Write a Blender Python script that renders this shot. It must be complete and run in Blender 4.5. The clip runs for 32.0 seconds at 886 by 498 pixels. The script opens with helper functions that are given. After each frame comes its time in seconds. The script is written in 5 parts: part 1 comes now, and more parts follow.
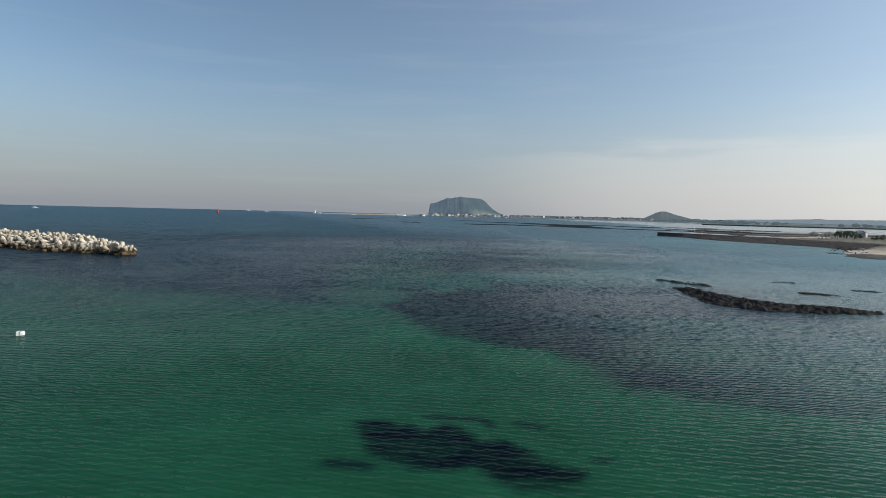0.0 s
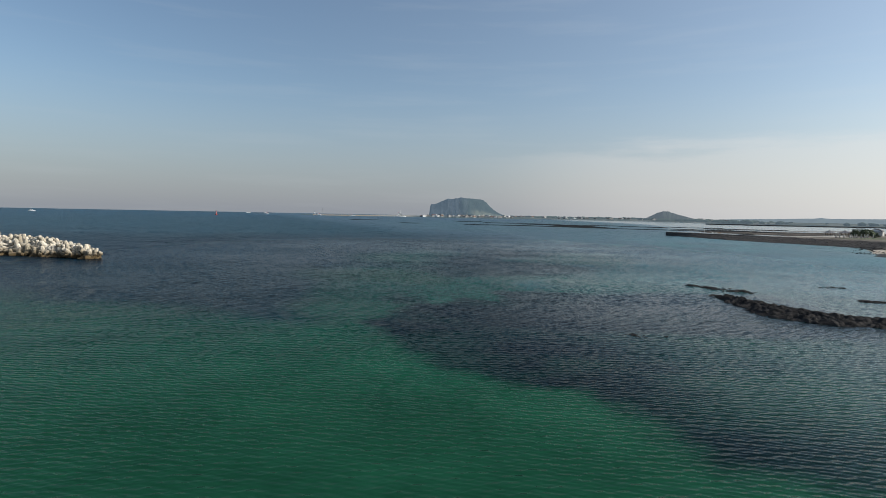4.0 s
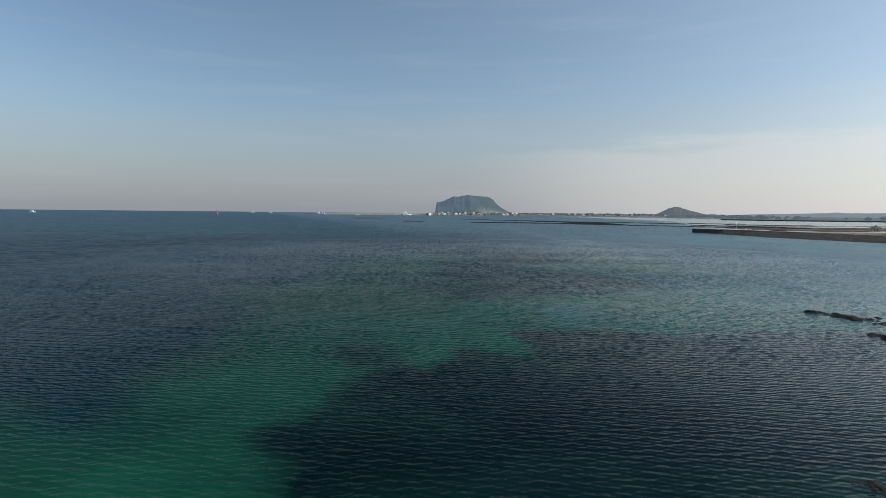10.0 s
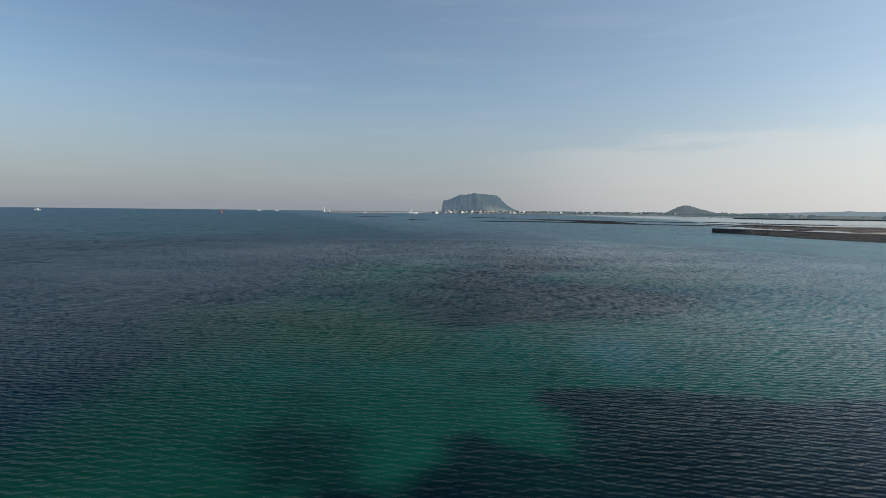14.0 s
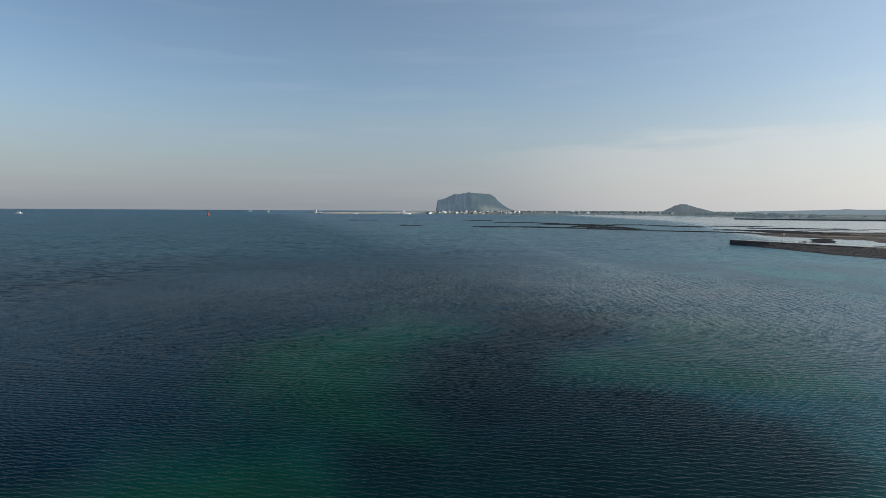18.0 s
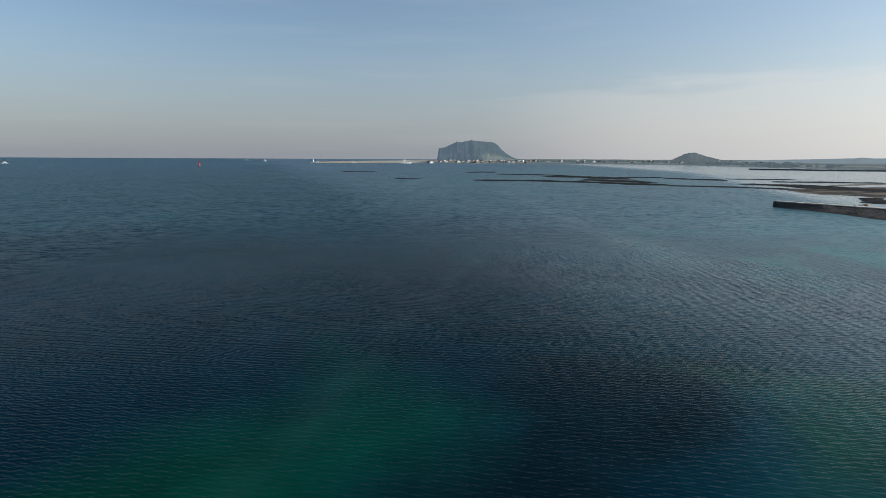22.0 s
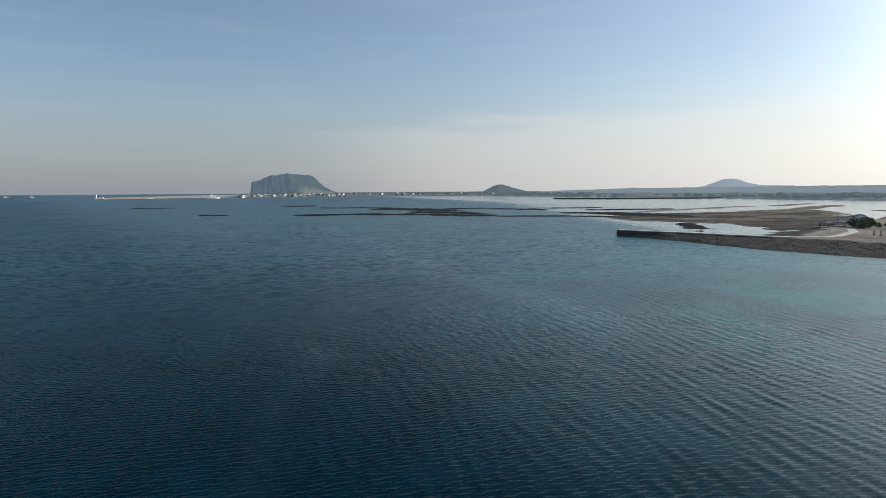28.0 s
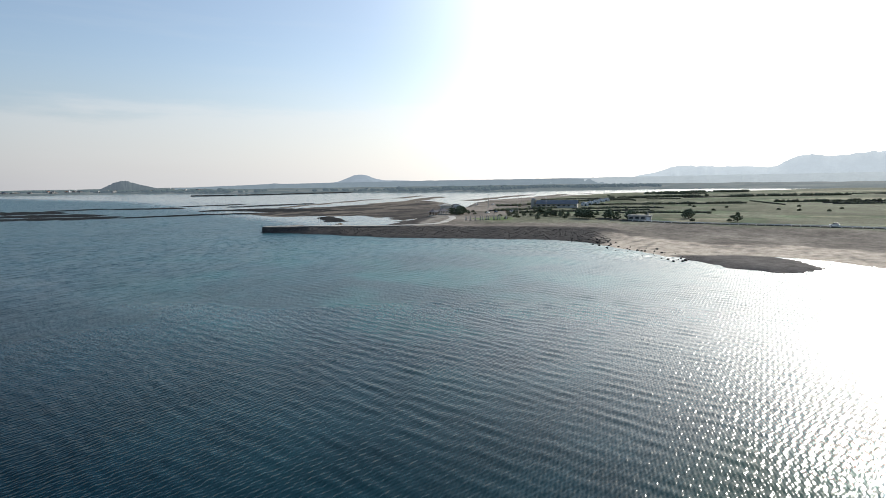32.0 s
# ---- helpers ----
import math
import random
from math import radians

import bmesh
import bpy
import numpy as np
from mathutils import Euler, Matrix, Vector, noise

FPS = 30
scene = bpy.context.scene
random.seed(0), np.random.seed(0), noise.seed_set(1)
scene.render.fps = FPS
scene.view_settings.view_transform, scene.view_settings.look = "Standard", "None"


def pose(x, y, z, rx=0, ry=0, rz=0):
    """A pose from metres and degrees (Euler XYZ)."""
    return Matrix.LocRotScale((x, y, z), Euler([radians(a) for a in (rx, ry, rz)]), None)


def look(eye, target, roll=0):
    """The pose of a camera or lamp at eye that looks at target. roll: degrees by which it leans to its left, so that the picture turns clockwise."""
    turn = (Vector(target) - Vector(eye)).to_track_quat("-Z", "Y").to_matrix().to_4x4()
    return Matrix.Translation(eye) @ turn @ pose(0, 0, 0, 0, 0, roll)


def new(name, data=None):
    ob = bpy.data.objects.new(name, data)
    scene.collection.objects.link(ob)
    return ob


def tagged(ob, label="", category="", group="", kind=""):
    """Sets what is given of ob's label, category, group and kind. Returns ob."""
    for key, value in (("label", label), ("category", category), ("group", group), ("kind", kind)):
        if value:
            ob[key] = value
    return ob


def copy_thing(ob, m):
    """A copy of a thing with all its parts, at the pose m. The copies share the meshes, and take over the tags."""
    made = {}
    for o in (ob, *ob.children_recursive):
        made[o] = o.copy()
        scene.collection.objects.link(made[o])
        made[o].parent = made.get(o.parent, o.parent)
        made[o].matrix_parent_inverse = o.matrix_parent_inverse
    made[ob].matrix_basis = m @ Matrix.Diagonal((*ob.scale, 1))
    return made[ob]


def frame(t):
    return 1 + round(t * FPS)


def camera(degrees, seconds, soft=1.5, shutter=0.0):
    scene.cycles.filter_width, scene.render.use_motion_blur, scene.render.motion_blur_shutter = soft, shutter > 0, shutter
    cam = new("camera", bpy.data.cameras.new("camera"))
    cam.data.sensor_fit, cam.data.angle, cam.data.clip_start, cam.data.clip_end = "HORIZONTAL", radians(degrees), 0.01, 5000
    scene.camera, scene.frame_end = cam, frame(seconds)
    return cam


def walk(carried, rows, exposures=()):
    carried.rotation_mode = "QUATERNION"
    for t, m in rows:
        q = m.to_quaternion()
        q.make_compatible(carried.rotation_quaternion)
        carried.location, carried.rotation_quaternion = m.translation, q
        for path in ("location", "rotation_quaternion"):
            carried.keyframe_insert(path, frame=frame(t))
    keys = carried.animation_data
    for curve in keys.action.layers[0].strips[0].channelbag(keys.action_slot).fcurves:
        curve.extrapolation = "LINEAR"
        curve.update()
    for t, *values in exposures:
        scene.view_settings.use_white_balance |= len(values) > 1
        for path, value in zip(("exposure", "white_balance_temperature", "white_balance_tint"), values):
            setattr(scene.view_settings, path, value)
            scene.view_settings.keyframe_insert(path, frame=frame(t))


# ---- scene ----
cam = camera(77.96, 32.0, soft=0.8)
walk(cam, [
    (0.0, pose(0.00, 0.00, 16.95, 86.23, -1.34, 0.02)),
    (1.0, pose(-0.07, 4.61, 16.52, 86.28, -1.35, -0.04)),
    (2.0, pose(-0.11, 9.06, 16.36, 86.26, -1.21, -0.04)),
    (2.5, pose(-0.04, 12.15, 16.25, 86.20, -1.13, -0.04)),
    (3.0, pose(0.09, 15.34, 16.13, 86.35, -1.09, -0.14)),
    (3.5, pose(0.28, 17.40, 16.03, 86.35, -1.10, -0.05)),
    (5.5, pose(1.50, 25.50, 15.87, 86.29, -0.94, 0.35)),
    (6.0, pose(1.53, 28.97, 15.84, 86.29, -0.89, 0.18)),
    (6.5, pose(1.57, 32.34, 15.76, 86.27, -0.81, -0.08)),
    (7.0, pose(1.60, 36.27, 15.74, 86.25, -0.77, 0.01)),
    (7.5, pose(1.70, 40.11, 15.67, 86.24, -0.75, 0.17)),
    (8.0, pose(1.85, 44.40, 15.54, 86.23, -0.67, 0.29)),
    (8.5, pose(1.99, 48.63, 15.43, 86.23, -0.66, 0.42)),
    (9.0, pose(2.15, 53.06, 15.32, 86.22, -0.63, 0.57)),
    (9.5, pose(2.29, 57.45, 15.30, 86.20, -0.57, 0.68)),
    (10.0, pose(2.41, 62.20, 15.31, 86.12, -0.56, 0.77)),
    (10.5, pose(2.61, 66.26, 15.42, 86.08, -0.63, 0.88)),
    (11.0, pose(2.85, 70.45, 15.49, 86.07, -0.63, 1.02)),
    (11.5, pose(3.09, 74.34, 15.49, 86.08, -0.63, 1.12)),
    (12.0, pose(3.28, 77.25, 15.42, 86.09, -0.65, 1.16)),
    (12.5, pose(3.44, 78.87, 15.34, 86.08, -0.66, 1.27)),
    (13.0, pose(3.56, 80.38, 15.29, 86.07, -0.65, 1.55)),
    (13.5, pose(3.64, 82.73, 15.35, 85.99, -0.67, 1.57)),
    (14.0, pose(3.64, 86.06, 15.51, 85.93, -0.61, 1.48)),
    (14.5, pose(3.62, 89.83, 15.77, 85.89, -0.58, 1.40)),
    (16.5, pose(4.01, 109.88, 19.16, 85.78, -0.39, 0.99)),
    (17.0, pose(4.28, 115.27, 21.08, 85.74, -0.46, 0.96)),
    (17.5, pose(4.54, 120.76, 23.12, 85.75, -0.31, 0.91)),
    (18.0, pose(4.77, 126.93, 25.12, 85.74, -0.30, 0.92)),
    (18.5, pose(4.96, 133.10, 26.90, 85.70, -0.35, 0.94)),
    (19.0, pose(5.17, 139.71, 28.35, 85.70, -0.45, 0.97)),
    (19.5, pose(5.43, 146.20, 29.42, 85.63, -0.39, 1.02)),
    (20.0, pose(5.67, 153.14, 30.05, 83.69, -0.34, 1.06)),
    (20.5, pose(5.91, 160.02, 30.33, 80.35, -0.30, 1.09)),
    (21.0, pose(6.14, 167.16, 30.38, 80.38, -0.31, 1.10)),
    (21.5, pose(6.39, 173.69, 30.32, 80.36, -0.30, 1.11)),
    (22.0, pose(6.64, 180.37, 30.21, 80.36, -0.26, 1.12)),
    (22.5, pose(6.86, 186.69, 30.12, 80.36, -0.28, 1.07)),
    (23.0, pose(6.98, 193.58, 30.11, 80.34, -0.33, 0.96)),
    (23.5, pose(6.99, 200.47, 30.19, 80.99, -0.26, 0.92)),
    (24.0, pose(6.94, 207.56, 30.26, 83.76, -0.22, 0.84)),
    (24.5, pose(6.86, 214.25, 30.28, 83.78, -0.16, 0.79)),
    (26.5, pose(6.26, 235.56, 29.61, 83.85, -0.25, -2.29)),
    (27.0, pose(6.35, 238.57, 29.16, 83.84, -0.09, -5.72)),
    (27.5, pose(6.38, 241.02, 28.73, 83.79, 0.19, -13.78)),
    (28.0, pose(6.44, 242.83, 28.46, 83.77, 0.33, -17.56)),
    (28.5, pose(6.62, 243.83, 28.39, 83.71, 0.36, -20.02)),
    (29.0, pose(6.90, 244.35, 28.50, 83.63, 0.44, -22.83)),
    (29.5, pose(7.18, 244.64, 28.70, 83.58, 0.49, -24.87)),
    (30.0, pose(7.33, 244.60, 28.91, 83.50, 0.51, -27.77)),
    (30.5, pose(7.40, 244.85, 29.01, 83.40, 0.60, -32.25)),
    (31.0, pose(7.45, 245.00, 29.05, 83.30, 0.69, -38.08)),
    (31.5, pose(7.43, 245.15, 28.99, 83.14, 0.76, -44.93)),
    (32.0, pose(7.38, 244.46, 28.91, 82.97, 0.81, -53.61)),
], exposures=[(0.0, 0.0, 6360, 7.8), (27.0, 0.0, 6360, 7.8), (32.0, 0.2, 6340, 8.8)])

# ---------- world, sun ----------
SUN_AZ, SUN_EL = 95.0, 25.0          # degrees clockwise from +y, above the horizon
sun_to = Vector((math.sin(radians(SUN_AZ)) * math.cos(radians(SUN_EL)),
                 math.cos(radians(SUN_AZ)) * math.cos(radians(SUN_EL)), math.sin(radians(SUN_EL))))


def node(tree, kind, **values):
    n = tree.nodes.new(kind)
    for key, value in values.items():
        if key in n.inputs:
            n.inputs[key].default_value = value
    return n


def make_world():
    w = bpy.data.worlds.new("coast_sky")
    scene.world = w
    w.use_nodes = True
    t = w.node_tree
    t.nodes.clear()
    out = t.nodes.new("ShaderNodeOutputWorld")
    bg = node(t, "ShaderNodeBackground", Strength=0.118)
    sky = t.nodes.new("ShaderNodeTexSky")
    sky.sky_type = "NISHITA"
    sky.sun_disc = False
    sky.sun_elevation, sky.sun_rotation = radians(SUN_EL), radians(SUN_AZ)
    sky.altitude, sky.air_density, sky.dust_density, sky.ozone_density = 20, 1.0, 1.4, 1.6
    co = t.nodes.new("ShaderNodeTexCoord")
    sep = t.nodes.new("ShaderNodeSeparateXYZ")
    t.links.new(co.outputs["Generated"], sep.inputs[0])
    # keep the colour of the horizon just below it
    top = t.nodes.new("ShaderNodeMath")
    top.operation = "MAXIMUM"
    top.inputs[1].default_value = 0.004
    t.links.new(sep.outputs[2], top.inputs[0])
    com = t.nodes.new("ShaderNodeCombineXYZ")
    t.links.new(sep.outputs[0], com.inputs[0])
    t.links.new(sep.outputs[1], com.inputs[1])
    t.links.new(top.outputs[0], com.inputs[2])
    t.links.new(com.outputs[0], sky.inputs["Vector"])
    # grey haze towards the horizon
    ramp = t.nodes.new("ShaderNodeValToRGB")
    ramp.color_ramp.interpolation = "EASE"
    ramp.color_ramp.elements[0].position, ramp.color_ramp.elements[0].color = 0.0, (0.75, 0.75, 0.75, 1)
    ramp.color_ramp.elements[1].position, ramp.color_ramp.elements[1].color = 0.23, (0.0, 0.0, 0.0, 1)
    t.links.new(top.outputs[0], ramp.inputs[0])
    haze = t.nodes.new("ShaderNodeMix")
    haze.data_type = "RGBA"
    warm = t.nodes.new("ShaderNodeMapRange")          # whiter haze on the sun's side
    warm.inputs[1].default_value, warm.inputs[2].default_value = -0.3, 1.0
    t.links.new(sep.outputs[0], warm.inputs[0])
    hz = t.nodes.new("ShaderNodeMix")
    hz.data_type = "RGBA"
    hz.inputs[6].default_value, hz.inputs[7].default_value = HAZE, HAZE_SUN
    curve = t.nodes.new("ShaderNodeMath")
    curve.operation = "POWER"
    curve.inputs[1].default_value = 3.4
    t.links.new(warm.outputs[0], curve.inputs[0])
    t.links.new(curve.outputs[0], hz.inputs[0])
    t.links.new(hz.outputs[2], haze.inputs[7])
    t.links.new(ramp.outputs[0], haze.inputs[0])
    t.links.new(sky.outputs[0], haze.inputs[6])
    # thin streaks of high cloud
    mp = t.nodes.new("ShaderNodeMapping")
    mp.inputs["Scale"].default_value = (2.2, 2.2, 26.0)
    t.links.new(co.outputs["Generated"], mp.inputs[0])
    nz = node(t, "ShaderNodeTexNoise", Scale=1.6, Detail=5.0, Roughness=0.55)
    t.links.new(mp.outputs[0], nz.inputs["Vector"])
    cr = t.nodes.new("ShaderNodeValToRGB")
    cr.color_ramp.elements[0].position, cr.color_ramp.elements[0].color = 0.52, (0, 0, 0, 1)
    cr.color_ramp.elements[1].position, cr.color_ramp.elements[1].color = 0.9, (0.15, 0.15, 0.15, 1)
    t.links.new(nz.outputs[0], cr.inputs[0])
    cl = t.nodes.new("ShaderNodeMix")
    cl.data_type = "RGBA"
    cl.inputs[7].default_value = CLOUD
    t.links.new(cr.outputs[0], cl.inputs[0])
    t.links.new(haze.outputs[2], cl.inputs[6])
    # a low bank of cloud on the sun's side, with a soft uneven top
    edge = t.nodes.new("ShaderNodeMath")
    edge.operation = "MULTIPLY_ADD"
    edge.inputs[1].default_value = -0.03
    t.links.new(sep.outputs[0], edge.inputs[0])
    t.links.new(sep.outputs[2], edge.inputs[2])
    mp2 = t.nodes.new("ShaderNodeMapping")
    mp2.inputs["Scale"].default_value = (5, 5, 30)
    t.links.new(co.outputs["Generated"], mp2.inputs[0])
    lump = node(t, "ShaderNodeTexNoise", Scale=1.0, Detail=5.0, Roughness=0.6)
    t.links.new(mp2.outputs[0], lump.inputs["Vector"])
    soft = t.nodes.new("ShaderNodeMath")
    soft.operation = "MULTIPLY_ADD"
    soft.inputs[1].default_value = 0.085
    t.links.new(lump.outputs[0], soft.inputs[0])
    t.links.new(edge.outputs[0], soft.inputs[2])
    low = t.nodes.new("ShaderNodeMapRange")
    low.interpolation_type = "SMOOTHSTEP"
    low.inputs[1].default_value, low.inputs[2].default_value = 0.165, 0.130
    t.links.new(soft.outputs[0], low.inputs[0])
    side = t.nodes.new("ShaderNodeMapRange")
    side.interpolation_type = "SMOOTHSTEP"
    side.inputs[1].default_value, side.inputs[2].default_value = 0.0, 0.35
    side.inputs[4].default_value = 0.26
    t.links.new(sep.outputs[0], side.inputs[0])
    amt = t.nodes.new("ShaderNodeMath")
    amt.operation = "MULTIPLY"
    t.links.new(low.outputs[0], amt.inputs[0])
    t.links.new(side.outputs[0], amt.inputs[1])
    bank = t.nodes.new("ShaderNodeMix")
    bank.data_type = "RGBA"
    bank.inputs[7].default_value = BANK_CLOUD
    t.links.new(amt.outputs[0], bank.inputs[0])
    t.links.new(cl.outputs[2], bank.inputs[6])
    # the bright glow of hazy air round the sun
    dot = t.nodes.new("ShaderNodeVectorMath")
    dot.operation = "DOT_PRODUCT"
    dot.inputs[1].default_value = sun_to
    t.links.new(co.outputs["Generated"], dot.inputs[0])
    ring = t.nodes.new("ShaderNodeMapRange")
    ring.inputs[1].default_value, ring.inputs[2].default_value = 0.64, 1.0
    t.links.new(dot.outputs["Value"], ring.inputs[0])
    fall = t.nodes.new("ShaderNodeMath")
    fall.operation = "POWER"
    fall.inputs[1].default_value = 2.6
    t.links.new(ring.outputs[0], fall.inputs[0])
    glow = t.nodes.new("ShaderNodeMix")
    glow.data_type, glow.blend_type, glow.clamp_factor = "RGBA", "ADD", False
    glow.inputs[7].default_value = AUREOLE
    t.links.new(fall.outputs[0], glow.inputs[0])
    t.links.new(bank.outputs[2], glow.inputs[6])
    broad = t.nodes.new("ShaderNodeMapRange")
    broad.inputs[1].default_value, broad.inputs[2].default_value = -0.45, 1.0
    t.links.new(dot.outputs["Value"], broad.inputs[0])
    fall2 = t.nodes.new("ShaderNodeMath")
    fall2.operation = "POWER"
    fall2.inputs[1].default_value = 1.4
    t.links.new(broad.outputs[0], fall2.inputs[0])
    veil = t.nodes.new("ShaderNodeMix")
    veil.data_type, veil.blend_type, veil.clamp_factor = "RGBA", "ADD", False
    veil.inputs[7].default_value = (1.38, 1.44, 1.46, 1)
    t.links.new(fall2.outputs[0], veil.inputs[0])
    t.links.new(glow.outputs[2], veil.inputs[6])
    t.links.new(veil.outputs[2], bg.inputs[0])
    t.links.new(bg.outputs[0], out.inputs[0])


HAZE = (2.64, 2.80, 3.28, 1)
HAZE_SUN = (10.0, 9.6, 9.1, 1)
CLOUD = (4.8, 5.0, 5.2, 1)
AUREOLE = (14.5, 14.3, 14.1, 1)
BANK_CLOUD = (6.7, 6.15, 5.8, 1)
make_world()

lamp = bpy.data.lights.new("sun", "SUN")
lamp.energy, lamp.angle, lamp.color = 4.8, radians(0.6), (1.0, 0.94, 0.85)
sun = new("sun", lamp)
sun.matrix_world = look((0, 0, 0), -sun_to)
sun.location = (300, 0, 200)


# ---------- numeric helpers ----------
def lattice(ix, iy, seed):
    v = np.sin(ix * 127.1 + iy * 311.7 + seed * 74.7) * 43758.5453
    return v - np.floor(v)


def value_noise(x, y, seed=0):
    ix, iy = np.floor(x), np.floor(y)
    fx, fy = x - ix, y - iy
    fx, fy = fx * fx * (3 - 2 * fx), fy * fy * (3 - 2 * fy)
    a, b = lattice(ix, iy, seed), lattice(ix + 1, iy, seed)
    c, d = lattice(ix, iy + 1, seed), lattice(ix + 1, iy + 1, seed)
    return (a * (1 - fx) + b * fx) * (1 - fy) + (c * (1 - fx) + d * fx) * fy


def fbm(x, y, seed=0, octaves=4):
    total, amp, norm = 0.0, 1.0, 0.0
    for k in range(octaves):
        total = total + amp * value_noise(x * 2 ** k, y * 2 ** k, seed + 7 * k)
        norm += amp
        amp *= 0.5
    return total / norm * 2 - 1


def segment_distance(x, y, a, b):
    ax, ay, bx, by = a[0], a[1], b[0], b[1]
    dx, dy = bx - ax, by - ay
    t = np.clip(((x - ax) * dx + (y - ay) * dy) / (dx * dx + dy * dy + 1e-9), 0, 1)
    return np.hypot(x - ax - t * dx, y - ay - t * dy)


def inside_distance(x, y, outline):
    """Distance to a closed outline, positive inside."""
    d = np.full(np.shape(x), 1e9)
    odd = np.zeros(np.shape(x), bool)
    for a, b in zip(outline, outline[1:] + outline[:1]):
        d = np.minimum(d, segment_distance(x, y, a, b))
        cross = (a[1] > y) != (b[1] > y)
        odd ^= cross & (x < (b[0] - a[0]) * (y - a[1]) / (b[1] - a[1] + 1e-9) + a[0])
    return np.where(odd, d, -d)


def chain_distance(x, y, line, width):
    d = np.full(np.shape(x), 1e9)
    for a, b in zip(line, line[1:]):
        d = np.minimum(d, segment_distance(x, y, a, b))
    return width - d


def step(v, lo, hi):
    t = np.clip((v - lo) / (hi - lo), 0, 1)
    return t * t * (3 - 2 * t)


def blend(a, b, k):
    return a + (np.asarray(b) - a) * k[..., None]


def spread(*runs):
    """Grid lines: (from, to, spacing) runs joined."""
    out = []
    for lo, hi, gap in runs:
        out.extend(np.arange(lo, hi, gap))
    out.append(runs[-1][1])
    return np.array(out)


# ---------- materials ----------
def material(name, rough=0.8, metal=0.0):
    m = bpy.data.materials.new(name)
    m.use_nodes = True
    t = m.node_tree
    b = t.nodes["Principled BSDF"]
    b.inputs["Roughness"].default_value, b.inputs["Metallic"].default_value = rough, metal
    if rough > 0.65:
        b.inputs["Specular IOR Level"].default_value = 0.01      # rough and full of small shadows
    return m, t, b


def surface(name, dark, light, size=1.0, rough=0.85, bump=0.0, fine=8.0, vary=0.0, metal=0.0, glow=None):
    """Two tones mixed by noise at two scales, with fine relief."""
    m, t, b = material(name, rough, metal)
    co = t.nodes.new("ShaderNodeTexCoord")
    n1 = node(t, "ShaderNodeTexNoise", Scale=1.0 / size, Detail=5.0, Roughness=0.6)
    n2 = node(t, "ShaderNodeTexNoise", Scale=fine / size, Detail=3.0, Roughness=0.6)
    add = t.nodes.new("ShaderNodeMath")
    add.operation = "MULTIPLY_ADD"
    add.inputs[1].default_value = 0.35
    ramp = t.nodes.new("ShaderNodeValToRGB")
    ramp.color_ramp.elements[0].position, ramp.color_ramp.elements[0].color = 0.45, (*dark, 1)
    ramp.color_ramp.elements[1].position, ramp.color_ramp.elements[1].color = 0.90, (*light, 1)
    for n in (n1, n2):
        t.links.new(co.outputs["Object"], n.inputs["Vector"])
    t.links.new(n2.outputs[0], add.inputs[0])
    t.links.new(n1.outputs[0], add.inputs[2])
    t.links.new(add.outputs[0], ramp.inputs[0])
    colour = ramp.outputs[0]
    if vary:
        info = t.nodes.new("ShaderNodeObjectInfo")
        hsv = t.nodes.new("ShaderNodeHueSaturation")
        mul = t.nodes.new("ShaderNodeMapRange")
        mul.inputs[3].default_value, mul.inputs[4].default_value = 1 - vary, 1 + vary
        t.links.new(info.outputs["Random"], mul.inputs[0])
        t.links.new(mul.outputs[0], hsv.inputs["Value"])
        t.links.new(colour, hsv.inputs["Color"])
        colour = hsv.outputs[0]
    t.links.new(colour, b.inputs["Base Color"])
    if bump:
        bp = node(t, "ShaderNodeBump", Strength=1.0, Distance=bump)
        t.links.new(n2.outputs[0], bp.inputs["Height"])
        t.links.new(bp.outputs[0], b.inputs["Normal"])
    # haze of distance, put in as an even emission
    if glow:
        b.inputs["Emission Color"].default_value = (*glow, 1)
        b.inputs["Emission Strength"].default_value = 1.0
    return m


def tone_surface(name, rough=0.9, size=3.0, bump=0.25, glow=None):
    """Ground whose tone is laid down in the mesh, with grain on it."""
    m, t, b = material(name, rough)
    at = t.nodes.new("ShaderNodeAttribute")
    at.attribute_name = "tone"
    co = t.nodes.new("ShaderNodeTexCoord")
    n1 = node(t, "ShaderNodeTexNoise", Scale=1.0 / size, Detail=8.0, Roughness=0.7)
    mr = t.nodes.new("ShaderNodeMapRange")
    mr.inputs[1].default_value, mr.inputs[2].default_value = 0.3, 0.7
    mr.inputs[3].default_value, mr.inputs[4].default_value = 0.55, 1.45
    hsv = t.nodes.new("ShaderNodeHueSaturation")
    t.links.new(co.outputs["Object"], n1.inputs["Vector"])
    t.links.new(n1.outputs[0], mr.inputs[0])
    t.links.new(mr.outputs[0], hsv.inputs["Value"])
    t.links.new(at.outputs["Color"], hsv.inputs["Color"])
    t.links.new(hsv.outputs[0], b.inputs["Base Color"])
    bp = node(t, "ShaderNodeBump", Strength=1.0, Distance=bump)
    t.links.new(n1.outputs[0], bp.inputs["Height"])
    t.links.new(bp.outputs[0], b.inputs["Normal"])
    # even emission that stands for haze over distant ground
    if glow:
        b.inputs["Emission Color"].default_value = (*glow, 1)
        b.inputs["Emission Strength"].default_value = 1.0
    return m


